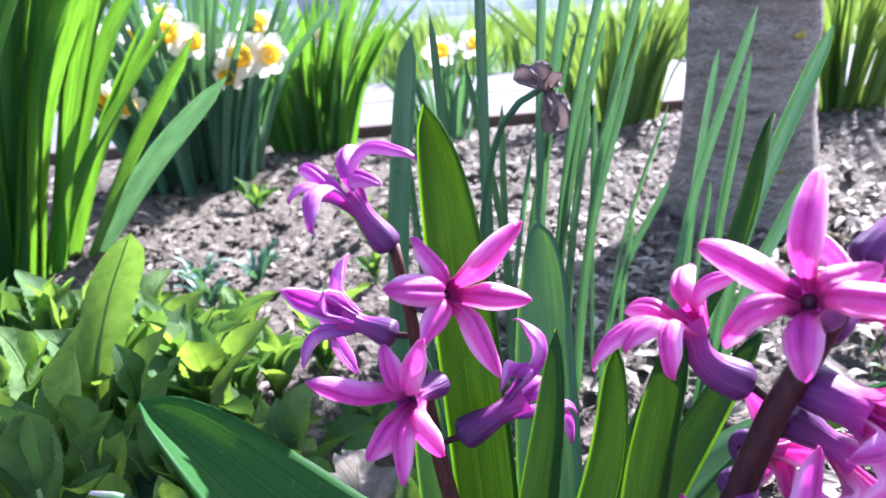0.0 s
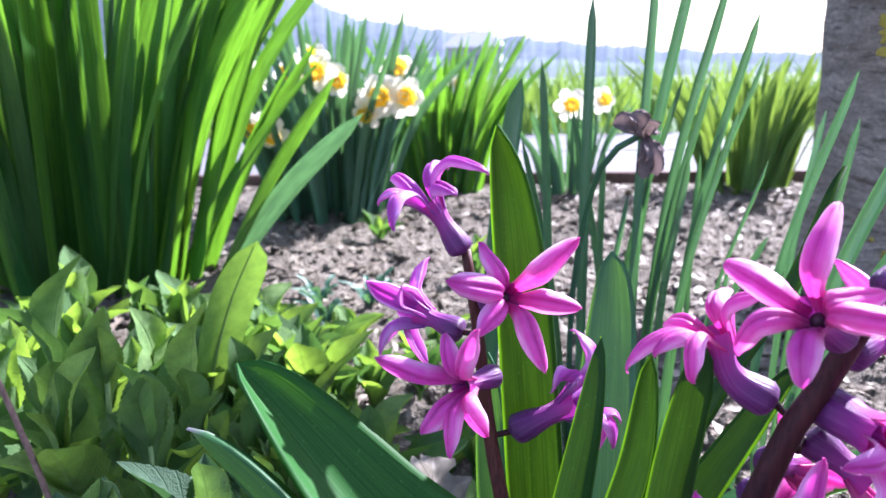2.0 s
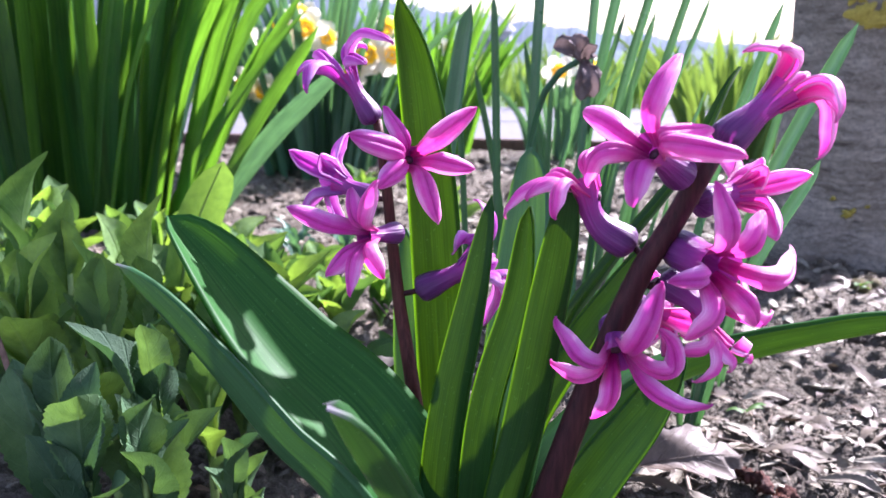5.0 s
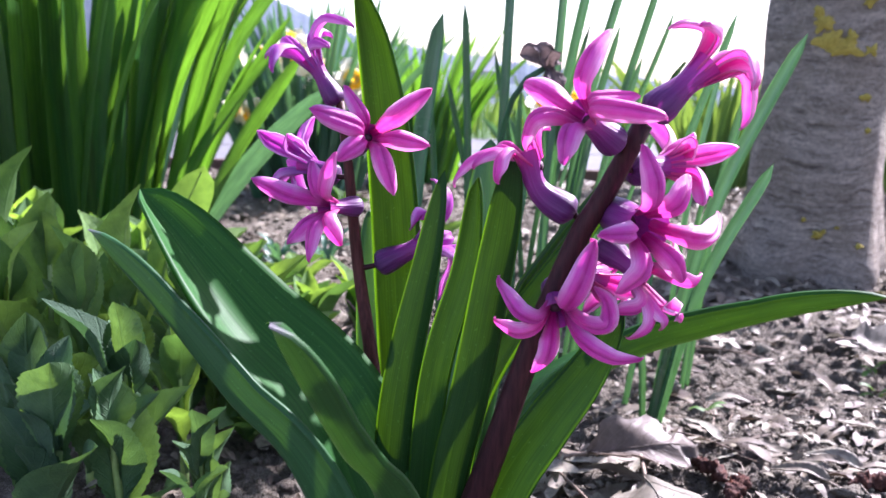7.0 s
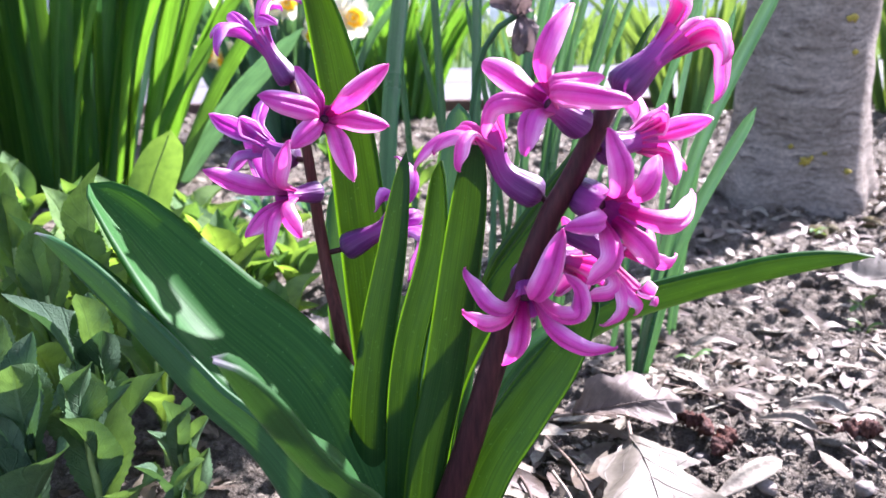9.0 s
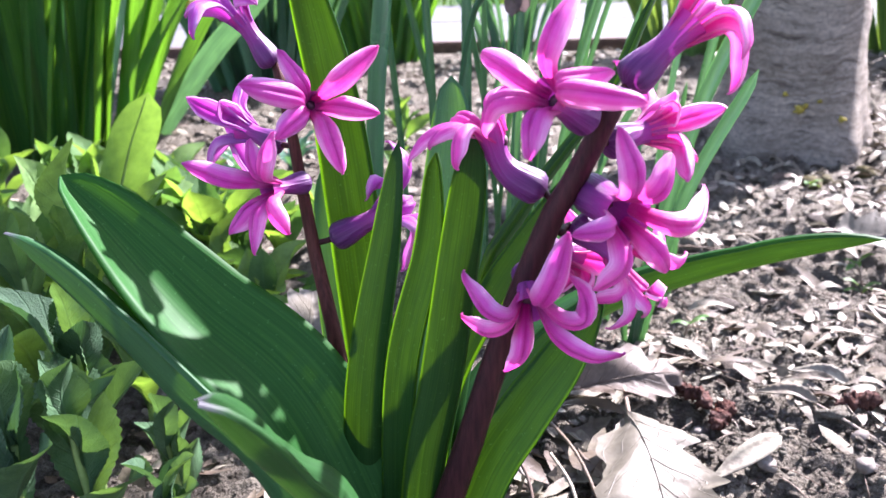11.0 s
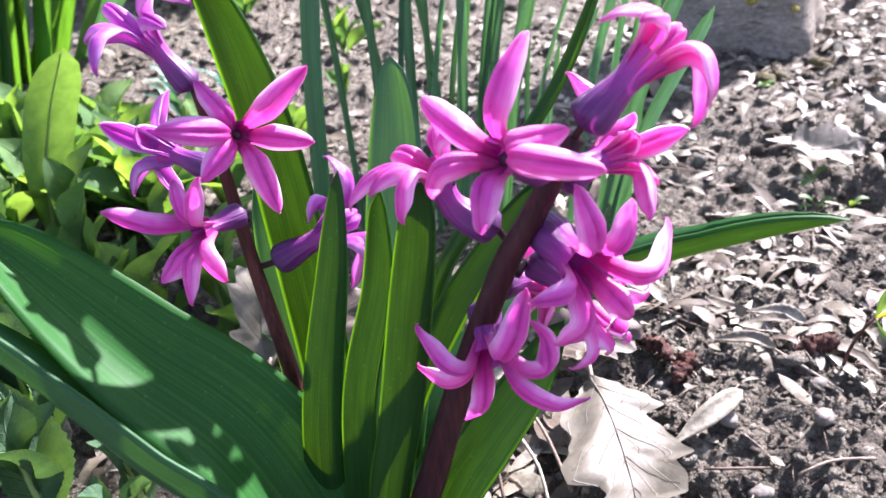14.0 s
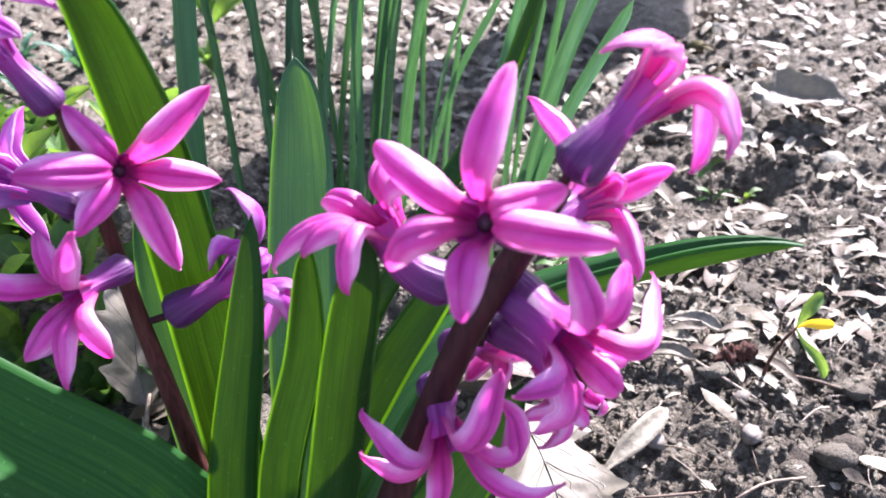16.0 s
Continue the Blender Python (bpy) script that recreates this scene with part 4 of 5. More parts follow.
for k, (x, y, tip, s) in enumerate(((-0.072, 0.234, 0.080, 1.05), (-0.096, 0.226, 0.078, 1.1), (-0.086, 0.264, 0.098, 1.15), (-0.117, 0.290, 0.112, 1.2), (-0.110, 0.318, 0.113, 1.15),
                                    (-0.150, 0.300, 0.108, 1.25), (-0.161, 0.337, 0.120, 1.2), (-0.182, 0.335, 0.130, 1.2), (-0.047, 0.250, 0.060, 0.85), (-0.040, 0.222, 0.046, 0.72), (-0.122, 0.252, 0.088, 1.2),
                                    (-0.205, 0.345, 0.116, 1.15), (-0.132, 0.348, 0.092, 1.05), (-0.100, 0.352, 0.084, 1.0), (-0.160, 0.392, 0.098, 1.1), (-0.205, 0.402, 0.102, 1.05), (-0.245, 0.402, 0.108, 1.1),
                                    (-0.120, 0.402, 0.082, 1.0), (-0.250, 0.470, 0.104, 1.1), (-0.295, 0.455, 0.106, 1.1), (-0.225, 0.440, 0.098, 1.05), (-0.078, 0.300, 0.078, 0.95))):
    # Shoots nearer than y 0.28 carry only the darker grey-green leaves.
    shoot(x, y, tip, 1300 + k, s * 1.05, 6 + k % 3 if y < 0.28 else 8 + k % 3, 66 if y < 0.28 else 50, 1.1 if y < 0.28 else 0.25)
for k in range(48):
    u, v = rnd.random(), rnd.random()
    y = 0.35 + 0.26 * v
    edge = -0.075 - 0.10 * max(0.0, (y - 0.36)) / 0.3
    x = edge - (0.06 + 0.42 * v ** 0.8 + 0.10) * u
    weed(x, y, rnd.uniform(0.75, 1.10), 500 + k, rnd.uniform(0.8, 1.2), rnd.randrange(7, 10))
for k, (x, y, s, up) in enumerate(((-0.02, 0.43, 0.75, 0.3), (-0.055, 0.40, 0.9, 0.3), (0.0, 0.40, 0.7, 0.25), (-0.03, 0.36, 0.85, 0.35), (0.005, 0.335, 0.7, 0.3), (-0.10, 0.45, 1.0, 0.5),
                                 (-0.075, 0.50, 0.9, 0.5), (-0.12, 0.56, 0.9, 0.6), (-0.045, 0.60, 0.6, 0.5), (-0.03, 0.80, 0.7, 0.4), (-0.16, 0.98, 0.6, 0.3), (-0.02, 0.70, 0.5, 0.6))):
    weed(x, y, s, 700 + k, up, 7)
for k in range(14):
    x, y = rnd.uniform(-0.26, -0.10), rnd.uniform(0.42, 0.56)
    weed(x, y, rnd.uniform(0.75, 1.0), 850 + k, 0.9, 8)
for k in range(16):
    x, y = rnd.uniform(-0.11, 0.0), rnd.uniform(0.34, 0.62)
    weed(x - 0.25 * (y - 0.34), y, rnd.uniform(0.5, 0.85), 800 + k, rnd.uniform(0.1, 0.5), 8)
big = thing("broad_leaf_weed", "two broad upright pale green leaves among the weeds", "weed", (-0.168, 0.465, 0))
part("leaf", ribbon([(0, 0, -0.005), (0.006, 0, 0.04), (0.020, 0, 0.082), (0.040, -0.004, 0.119)], 0.031, (0.78, -0.62, 0.15), lambda v: oval(v, 0.62, 0.16), 0, 0.10, 16, 6, 0, 0.06, 9), M_WEED, big)
part("midrib", pipe([(0, 0.0006, -0.005), (0.006, 0.0006, 0.04), (0.020, 0.0006, 0.082), (0.038, -0.003, 0.116)], lambda v: 0.0013 - 0.0010 * v, 14, 7), M_STEM_WEED, big)
part("leaf", ribbon([(0.006, 0.012, -0.005), (0.014, 0.012, 0.026), (0.028, 0.013, 0.052), (0.044, 0.010, 0.072)], 0.019, (0.78, -0.62, 0.15), lambda v: oval(v, 0.62, 0.16), 0, 0.12, 16, 6, 0, 0.06, 10), M_WEED, big)

dead = thing("dry_weed", "dry red-brown dead weed stalks behind the hyacinth stem", "weed", (-0.012, 0.455, soil_height(-0.012, 0.455)))
rnd = random.Random(31)
for k in range(16):
    a, l = rnd.uniform(0, 6.3), rnd.uniform(0.02, 0.055)
    tip = Vector((math.cos(a) * l * 0.5, math.sin(a) * l * 0.5, l))
    part("stalk", pipe([(rnd.uniform(-0.012, 0.012), rnd.uniform(-0.012, 0.012), -0.004), tip * 0.5 + Vector((0.003, 0, 0.004)), tip], 0.0006, 6, 5, 0.1, k), M_DRY, dead)
    if k % 2:
        part("leaf", ribbon([tip * 0.7, tip * 0.85 + Vector((0.004, -0.003, 0.0)), tip + Vector((rnd.uniform(-0.01, 0.01), -0.006, -0.006))], 0.005, (0, -1, 0.4), lambda v: oval(v, 0.5, 0.2), 0, 0.4, 6, 2, 0.6, 0.3, k), M_DRY, dead)
for k, (p, q) in enumerate((((-0.170, 0.280, 0.122), (-0.132, 0.264, -0.002)), ((-0.22, 0.40, 0.07), (-0.16, 0.34, 0.006)))):
    p, q = Vector(p), Vector(q)
    tagged(part("twig", pipe([q, q.lerp(p, 0.5) + Vector((0.004, 0, 0.003)), p], lambda v: 0.0016 - 0.0006 * v, 10, 7, 0.08, k), M_DRY), "thin bare brown twig standing among the weeds", "twig", group="bare twigs")
for k, (x, y) in enumerate(((-0.15, 0.68), (-0.12, 0.72), (-0.17, 0.74))):
    tuft = thing("grey_weed", "small feathery grey-green weed on the bare soil", "weed", (x, y, soil_height(x, y)), "grey weeds")
    for j in range(12):
        a, l = rnd.uniform(0, 6.3), rnd.uniform(0.018, 0.042)
        tip = Vector((math.cos(a) * l * 0.75, math.sin(a) * l * 0.75, l * rnd.uniform(0.4, 1.0)))
        part("leaf", ribbon([(0, 0, -0.003), tip * 0.5 + Vector((0, 0, 0.006)), tip], 0.005, (0, -0.3, 1), lambda v: oval(v, 0.5, 0.2), 0, 0.25, 8, 2, 0.2, 0.1, j, 0.25), M_BLUE_BLADE, tuft)

# ---------------------------------------------------------------- hyacinths
hyacinth_a = thing("hyacinth", "pink hyacinth with a sparse upright flower spike and broad leaves", "hyacinth", (0.03, 0.215, 0), "hyacinths")
hyacinth_b = thing("hyacinth", "pink hyacinth with a dense leaning flower spike and broad leaves", "hyacinth", (0.045, 0.195, 0), "hyacinths")


def near(root, *points):
    o = Vector(root.location)
    return [Vector(p) - o for p in points]


def big_leaf(root, points, width, face, gutter=0.2, base=0.7, blunt=7.0, power=0.5, thick=0.0016, twist=0.0, label="", seed=0, material=None, skew=0.0):
    return part("leaf", ribbon(near(root, *points), width, face, lambda v: strap(v, base, blunt, power), thick, gutter, 40, 10, twist, 0.0, seed, 0.0, 0.3, 0.0, skew), material or M_LEAF, root, label)


big_leaf(hyacinth_a, [(0.048, 0.190, 0.0), (0.017, 0.205, 0.073), (-0.015, 0.213, 0.104), (-0.040, 0.2185, 0.130), (-0.0523, 0.2209, 0.1415)], 0.036, (0.27, -0.90, 0.32), 0.46, 0.75, 4.0, 0.6, twist=0.36, material=M_LEAF_PALE, skew=0.85)
big_leaf(hyacinth_a, [(0.040, 0.180, 0.0), (0.011, 0.185, 0.065), (-0.011, 0.19, 0.086), (-0.033, 0.195, 0.109), (-0.0582, 0.1988, 0.1324)], 0.0215, (0.40, 0.46, 0.78), 0.55, 1.1, 3.5, 0.7, material=M_LEAF_WAXY)
big_leaf(hyacinth_b, [(0.050, 0.182, 0.0), (0.041, 0.152, 0.075), (0.034, 0.1375, 0.097), (0.0285, 0.125, 0.1165), (0.024, 0.1147, 0.1332)], 0.0195, (0.50, 0.22, 0.80), 0.42, 0.95, 4.0, 0.6, material=M_LEAF_WAXY)
big_leaf(hyacinth_a, [(0.034, 0.235, 0.0), (0.030, 0.243, 0.055), (0.0285, 0.243, 0.096), (0.0258, 0.240, 0.147), (0.0226, 0.230, 0.186), (0.0195, 0.218, 0.205)], 0.0172, (-0.1, -1, 0.15), 0.10, 0.8, 5.5, 0.6)
big_leaf(hyacinth_a, [(0.030, 0.205, 0.0), (0.033, 0.206, 0.075), (0.0415, 0.213, 0.125), (0.0457, 0.2188, 0.1509)], 0.0120, (0.05, -1, 0.1), -0.16, 0.85, 4.0, 0.6)
big_leaf(hyacinth_b, [(0.045, 0.192, 0.0), (0.051, 0.194, 0.06), (0.057, 0.197, 0.09), (0.0635, 0.200, 0.131), (0.067, 0.1977, 0.1575)], 0.0118, (0.1, -1, 0.05), -0.16, 0.85, 9.0, 0.45)
big_leaf(hyacinth_b, [(0.040, 0.200, 0.0), (0.0445, 0.203, 0.083), (0.054, 0.2055, 0.125), (0.0567, 0.2068, 0.1505)], 0.0095, (-0.3, -1, 0.1), 0.16, 0.85, 6.0, 0.5)
big_leaf(hyacinth_b, [(0.045, 0.205, 0.0), (0.058, 0.224, 0.042), (0.080, 0.248, 0.067), (0.108, 0.264, 0.081), (0.135, 0.267, 0.090), (0.162, 0.261, 0.100), (0.192, 0.2537, 0.1085)], 0.0240, (-0.15, 0.38, 0.90), 0.52, 0.85, 3.6, 0.75)
big_leaf(hyacinth_b, [(0.050, 0.192, 0.0), (0.066, 0.195, 0.056), (0.079, 0.197, 0.08), (0.0915, 0.2, 0.098), (0.10, 0.203, 0.113)], 0.0165, (-0.5, -0.8, 0.3), -0.06, 0.85, 6.0, 0.6)
big_leaf(hyacinth_b, [(0.050, 0.218, 0.0), (0.066, 0.232, 0.095), (0.080, 0.243, 0.122), (0.108, 0.266, 0.155), (0.1244, 0.2879, 0.1842)], 0.0125, (-0.5, 0.1, 0.6), 0.32, 0.85, 4.0, 0.7)
big_leaf(hyacinth_b, [(0.047, 0.21, 0.0), (0.055, 0.213, 0.07), (0.070, 0.217, 0.105), (0.086, 0.222, 0.128), (0.097, 0.226, 0.142)], 0.012, (-0.5, -0.6, 0.6), 0.15, 0.85, 5.0, 0.6)
big_leaf(hyacinth_a, [(0.046, 0.235, 0.0), (0.051, 0.275, 0.085), (0.054, 0.293, 0.128), (0.0545, 0.300, 0.1535)], 0.0215, (0.12, -0.95, 0.4), 0.06, 0.75, 5.5, 0.5, material=M_LEAF_SHEEN)
big_leaf(hyacinth_a, [(0.030, 0.232, 0.0), (0.021, 0.248, 0.045), (0.0165, 0.256, 0.075), (0.0145, 0.260, 0.105), (0.0135, 0.262, 0.130)], 0.0125, (0.1, -1, 0.1), 0.12, 0.85, 5.0, 0.6, material=M_LEAF_SHEEN)


big_leaf(hyacinth_b, [(0.050, 0.197, 0.0), (0.060, 0.202, 0.028), (0.085, 0.197, 0.045), (0.118, 0.185, 0.0525), (0.150, 0.177, 0.053), (0.176, 0.173, 0.049)], 0.013, (-0.10, 0.55, 0.80), 0.40, 0.9, 5.0, 0.6)


def stem(root, points, r0, r1, material, label):
    return part("stem", pipe(near(root, *points), lambda v: r0 + (r1 - r0) * v, 28, 14, 0.015, 4), material, root, label)


stem(hyacinth_a, [(0.030, 0.224, 0.0), (0.0225, 0.228, 0.0756), (0.0158, 0.2335, 0.1154), (0.0126, 0.234, 0.1484), (0.0098, 0.2343, 0.170)], 0.0034, 0.0014, M_STEM_RED, "red-brown flower stem")
stem(hyacinth_b, [(0.040, 0.194, 0.0), (0.0615, 0.193, 0.064), (0.073, 0.193, 0.102), (0.0855, 0.193, 0.137), (0.0915, 0.193, 0.148), (0.1005, 0.191, 0.168)], 0.0048, 0.0026, M_STEM, "dark purple flower stem")


def petal_outline(v):
    """Width of a strap-like petal, widest at the middle, narrowing to a blunt tip."""
    if v < 0.48:
        s = v / 0.48
        return 0.52 + 0.48 * s * s * (3 - 2 * s)
    s = (v - 0.48) / 0.52
    return max(1 - s ** 2.3, 0.0) ** 0.66


def floret(root, foot, base, mouth, tips, width=0.0075, arch=0.12, curl=0.15, bulb=0.0034, seed=0, dark=False, bend=(0, 0, 0), waist=0.66):
    """One star-shaped flower: a short stalk from the stem, a swollen tube, and petals that end at the given tips."""
    rnd = random.Random(seed)
    o = Vector(root.location)
    ft, b, m = Vector(foot) - o, Vector(base) - o, Vector(mouth) - o
    ax = (m - b).normalized()
    neck = bulb * waist

    def girth(v):
        if v < 0.10:
            return bulb * (0.25 + 0.75 * math.sin(v / 0.10 * math.pi / 2))
        if v < 0.62:
            s = (v - 0.10) / 0.52
            return bulb + (neck - bulb) * (s * s * (3 - 2 * s)) + 0.05 * bulb * math.sin(s * math.pi)
        return neck + (bulb * (waist + 0.32) - neck) * ((v - 0.62) / 0.38) ** 1.6

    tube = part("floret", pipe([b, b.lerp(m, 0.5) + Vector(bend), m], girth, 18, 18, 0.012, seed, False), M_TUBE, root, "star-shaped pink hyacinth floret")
    part("pedicel", pipe([ft, ft.lerp(b, 0.6), b + ax * bulb * 0.3], 0.0009, 6, 8), M_STEM, tube)
    # Added dark lump in the tube, standing for the shaded hollow.
    part("throat", lump(m - ax * bulb * (1.15 if waist < 0.8 else 2.2), bulb * 0.5, seed, 0.8, 0.1, 5, 9), M_THROAT_SHADE, tube)
    for k, tip in enumerate(tips):
        t = Vector(tip[:3]) - o
        bow = Vector(tip[3:6]) if len(tip) > 3 else Vector((0, 0, 0))
        broad = tip[6] if len(tip) > 6 else 1.0
        d = t - m
        along = d.dot(ax)
        rad = (d - ax * along)
        out = rad.normalized() if rad.length > 1e-5 else Vector((0, 0, 1))
        l = d.length
        p0 = m + out * neck * 0.62 - ax * bulb * 0.9
        p1 = m + out * (neck * 0.8 + 0.16 * l) + ax * (arch * l * 0.85 + max(along, 0) * 0.3) + bow * 0.55
        p2 = m + rad * 0.62 + ax * (along * 0.50 + arch * l * 1.25) + bow
        p3 = m + rad * 0.92 + ax * (along * 0.85 + curl * l * 0.50) + bow * 0.6
        w = width * broad * rnd.uniform(0.88, 1.02) * (1.06 if k % 2 else 0.94)
        part("petal", ribbon([p0, p1, p2, p3, t], w, ax + out * 0.05, petal_outline, 0.0009, -0.50, 22, 12, rnd.uniform(-0.28, 0.28), 0.10, seed * 7 + k, 0.0, rnd.uniform(0.15, 0.55), 0.30),
             M_PETAL_DARK if dark else M_PETAL, tube)
    return tube


A, B = hyacinth_a, hyacinth_b
floret(A, (0.0125, 0.2338, 0.152), (0.0150, 0.2335, 0.1555), (0.0226, 0.2225, 0.1607),
       [(0.0143, 0.2211, 0.1755), (0.0403, 0.2284, 0.1748), (0.0407, 0.2209, 0.158), (0.0314, 0.2113, 0.1438), (0.0142, 0.2103, 0.1537), (0.0073, 0.2066, 0.1691)], 0.0071, 0.10, 0.08, 0.0034, 1)
floret(A, (0.0140, 0.2335, 0.134), (0.0185, 0.224, 0.1380), (0.0098, 0.2125, 0.1393),
       [(-0.0118, 0.2096, 0.1478), (0.0060, 0.2150, 0.1530), (0.0151, 0.2074, 0.1567), (0.0173, 0.204, 0.1294), (0.0078, 0.2015, 0.1244), (-0.0002, 0.2063, 0.1287)], 0.0070, 0.14, 0.12, 0.0033, 2)
floret(A, (0.0098, 0.2343, 0.1685), (0.0093, 0.2340, 0.1690), (0.0005, 0.2345, 0.1832),
       [(-0.0135, 0.2313, 0.1829), (-0.0071, 0.2181, 0.1788), (0.0172, 0.2235, 0.1925), (0.0085, 0.2270, 0.1865), (-0.0115, 0.2440, 0.1875), (0.0040, 0.2500, 0.1900)], 0.0058, 0.30, 0.30, 0.0036, 3, True)
floret(A, (0.0128, 0.2345, 0.146), (0.0085, 0.2375, 0.1450), (-0.0050, 0.2420, 0.1495),
       [(-0.0194, 0.239, 0.1596), (-0.0173, 0.2433, 0.1355), (-0.0024, 0.250, 0.1640), (-0.0085, 0.2360, 0.1590), (-0.0030, 0.2440, 0.1325), (-0.0130, 0.2560, 0.1480)], 0.0076, 0.20, 0.14, 0.0037, 4, True)
floret(A, (0.0158, 0.2335, 0.1155), (0.0215, 0.2340, 0.1165), (0.0400, 0.2350, 0.1255),
       [(0.0330, 0.2330, 0.1290, 0.0015, 0, 0.0060), (0.0385, 0.2420, 0.1450, 0.0010, 0, 0.0), (0.0525, 0.2320, 0.1210), (0.0500, 0.2280, 0.1150), (0.0430, 0.2480, 0.1230), (0.0420, 0.2360, 0.1050)], 0.0074, 0.26, 0.2, 0.0044, 5, True)

floret(B, (0.0955, 0.192, 0.160), (0.0940, 0.1885, 0.1625), (0.0832, 0.1765, 0.1712),
       [(0.0914, 0.1893, 0.1915), (0.0695, 0.1925, 0.1776), (0.0705, 0.1800, 0.1610, -0.0015, -0.002, 0.0040), (0.0801, 0.1672, 0.1592), (0.1037, 0.1679, 0.1708), (0.0980, 0.1775, 0.1755)], 0.0069, 0.14, 0.12, 0.0042, 6)
floret(B, (0.0870, 0.1955, 0.1400), (0.0845, 0.2005, 0.1415), (0.0700, 0.2015, 0.1590),
       [(0.0504, 0.2012, 0.1481), (0.0635, 0.1877, 0.1513), (0.0800, 0.1960, 0.1690), (0.0560, 0.1965, 0.1540), (0.0770, 0.2160, 0.1640), (0.0610, 0.2130, 0.1560)], 0.0068, 0.20, 0.22, 0.0045, 7, False, (-0.0028, 0.0, -0.0022))
floret(B, (0.1005, 0.191, 0.1675), (0.1018, 0.1908, 0.1700), (0.1165, 0.1955, 0.1830),
       [(0.1050, 0.1900, 0.1922, 0.0030, 0.0, 0.0015), (0.1245, 0.1800, 0.1770, 0.0005, 0.0, 0.0025), (0.1260, 0.1950, 0.1665, 0.0020, 0.0, 0.0030), (0.1120, 0.1860, 0.1925, 0.0010, 0, 0.0010), (0.1240, 0.2060, 0.1800, 0.001, 0, 0.003), (0.1275, 0.1890, 0.1770, 0.0005, 0, 0.0025)], 0.0064, 0.22, 0.30, 0.0048, 8)
floret(B, (0.0780, 0.193, 0.1180), (0.0800, 0.1985, 0.1220), (0.0803, 0.1838, 0.1170),
       [(0.0892, 0.1785, 0.1393, 0, 0, 0, 1.30), (0.0643, 0.185, 0.1272, -0.0005, 0, -0.0030, 0.86), (0.0634, 0.1858, 0.1152, 0.0, 0, -0.0022, 0.95), (0.0740, 0.1799, 0.1021, 0.0018, 0, 0, 0.92), (0.1032, 0.1782, 0.1083, 0.0, 0, -0.0015, 0.95), (0.0900, 0.1880, 0.1245, 0.0070, -0.003, -0.0045, 1.0)], 0.0062, 0.20, 0.10, 0.0042, 9)
floret(B, (0.0905, 0.193, 0.1465), (0.0940, 0.1985, 0.1430), (0.1024, 0.1800, 0.1422),
       [(0.0990, 0.1770, 0.1640, 0, 0, 0, 1.05), (0.0888, 0.1680, 0.1422, 0, 0, 0.0008, 0.86), (0.0945, 0.1752, 0.1262, 0.0015, 0, 0, 1.1), (0.1122, 0.1810, 0.1285, 0, 0, 0, 0.95), (0.1224, 0.1965, 0.1448, 0, -0.002, -0.003, 0.95), (0.1120, 0.1850, 0.1560, 0, 0, 0, 1.0)], 0.0070, 0.22, 0.16, 0.0050, 10, waist=0.92)
floret(B, (0.0960, 0.192, 0.1570), (0.0985, 0.1985, 0.1545), (0.1120, 0.2080, 0.1560),
       [(0.1289, 0.2077, 0.1611), (0.1170, 0.1900, 0.1475), (0.1171, 0.2110, 0.1645), (0.1030, 0.2260, 0.1700), (0.1230, 0.2080, 0.1470), (0.1150, 0.2000, 0.1640)], 0.0070, 0.16, 0.14, 0.0044, 11)
floret(B, (0.0880, 0.193, 0.1335), (0.0915, 0.1995, 0.1345), (0.1040, 0.1925, 0.1265),
       [(0.0990, 0.1860, 0.1110), (0.1140, 0.1900, 0.1150), (0.1190, 0.1950, 0.1280), (0.0940, 0.1880, 0.1180), (0.1120, 0.2010, 0.1350), (0.1080, 0.1880, 0.1130)], 0.0070, 0.30, 0.26, 0.0044, 12)
floret(B, (0.0800, 0.195, 0.1255), (0.0830, 0.2010, 0.1260), (0.0930, 0.2090, 0.1220),
       [(0.0935, 0.2000, 0.1120), (0.1050, 0.2060, 0.1180), (0.0990, 0.2180, 0.1250), (0.0900, 0.2170, 0.1320), (0.0880, 0.2080, 0.1110), (0.1020, 0.2130, 0.1120)], 0.0068, 0.28, 0.26, 0.0042, 13)


# ---------------------------------------------------------------- litter on the soil
def scatter(rnd, x0, x1, y0, y1):
    return rnd.uniform(x0, x1), rnd.uniform(y0, y1)


def flake(x, y, rnd, length, width, tilt=0.3):
    a = rnd.uniform(0, 6.3)
    d = Vector((math.cos(a), math.sin(a), rnd.uniform(-tilt, tilt) * 0.5)) * length * 0.5
    c = Vector((x, y, soil_height(x, y) + 0.002 + abs(d.z) * 0.8))
    up = Vector((rnd.uniform(-tilt, tilt), rnd.uniform(-tilt, tilt), 1))
    bend = Vector((0, 0, rnd.uniform(-0.1, 0.22) * length))
    return ribbon([c - d, c + bend, c + d], width, up, lambda v: oval(v, rnd.uniform(0.4, 0.6), 0.15), 0, rnd.uniform(-0.1, 0.3), 5, 2, rnd.uniform(-0.4, 0.4), 0.15, rnd.randrange(9999))


rnd = random.Random(101)
pieces = []


def litter_share(x, y):
    """How thickly the flakes lie: a drift beside the hyacinths, thinner on the bare crumbs in front and behind."""
    band = math.exp(-((y - 0.37 - 0.12 * (x - 0.15)) / 0.060) ** 2)
    return 0.10 + 0.90 * band


for k in range(1050):
    x, y = scatter(rnd, 0.09, 0.46, 0.25, 0.56)
    if rnd.random() < litter_share(x, y) and noise.noise(Vector((x * 24, y * 28, 0))) > -0.12:
        pieces.append(flake(x, y, rnd, rnd.uniform(0.012, 0.030), rnd.uniform(0.0036, 0.0075), 0.35))
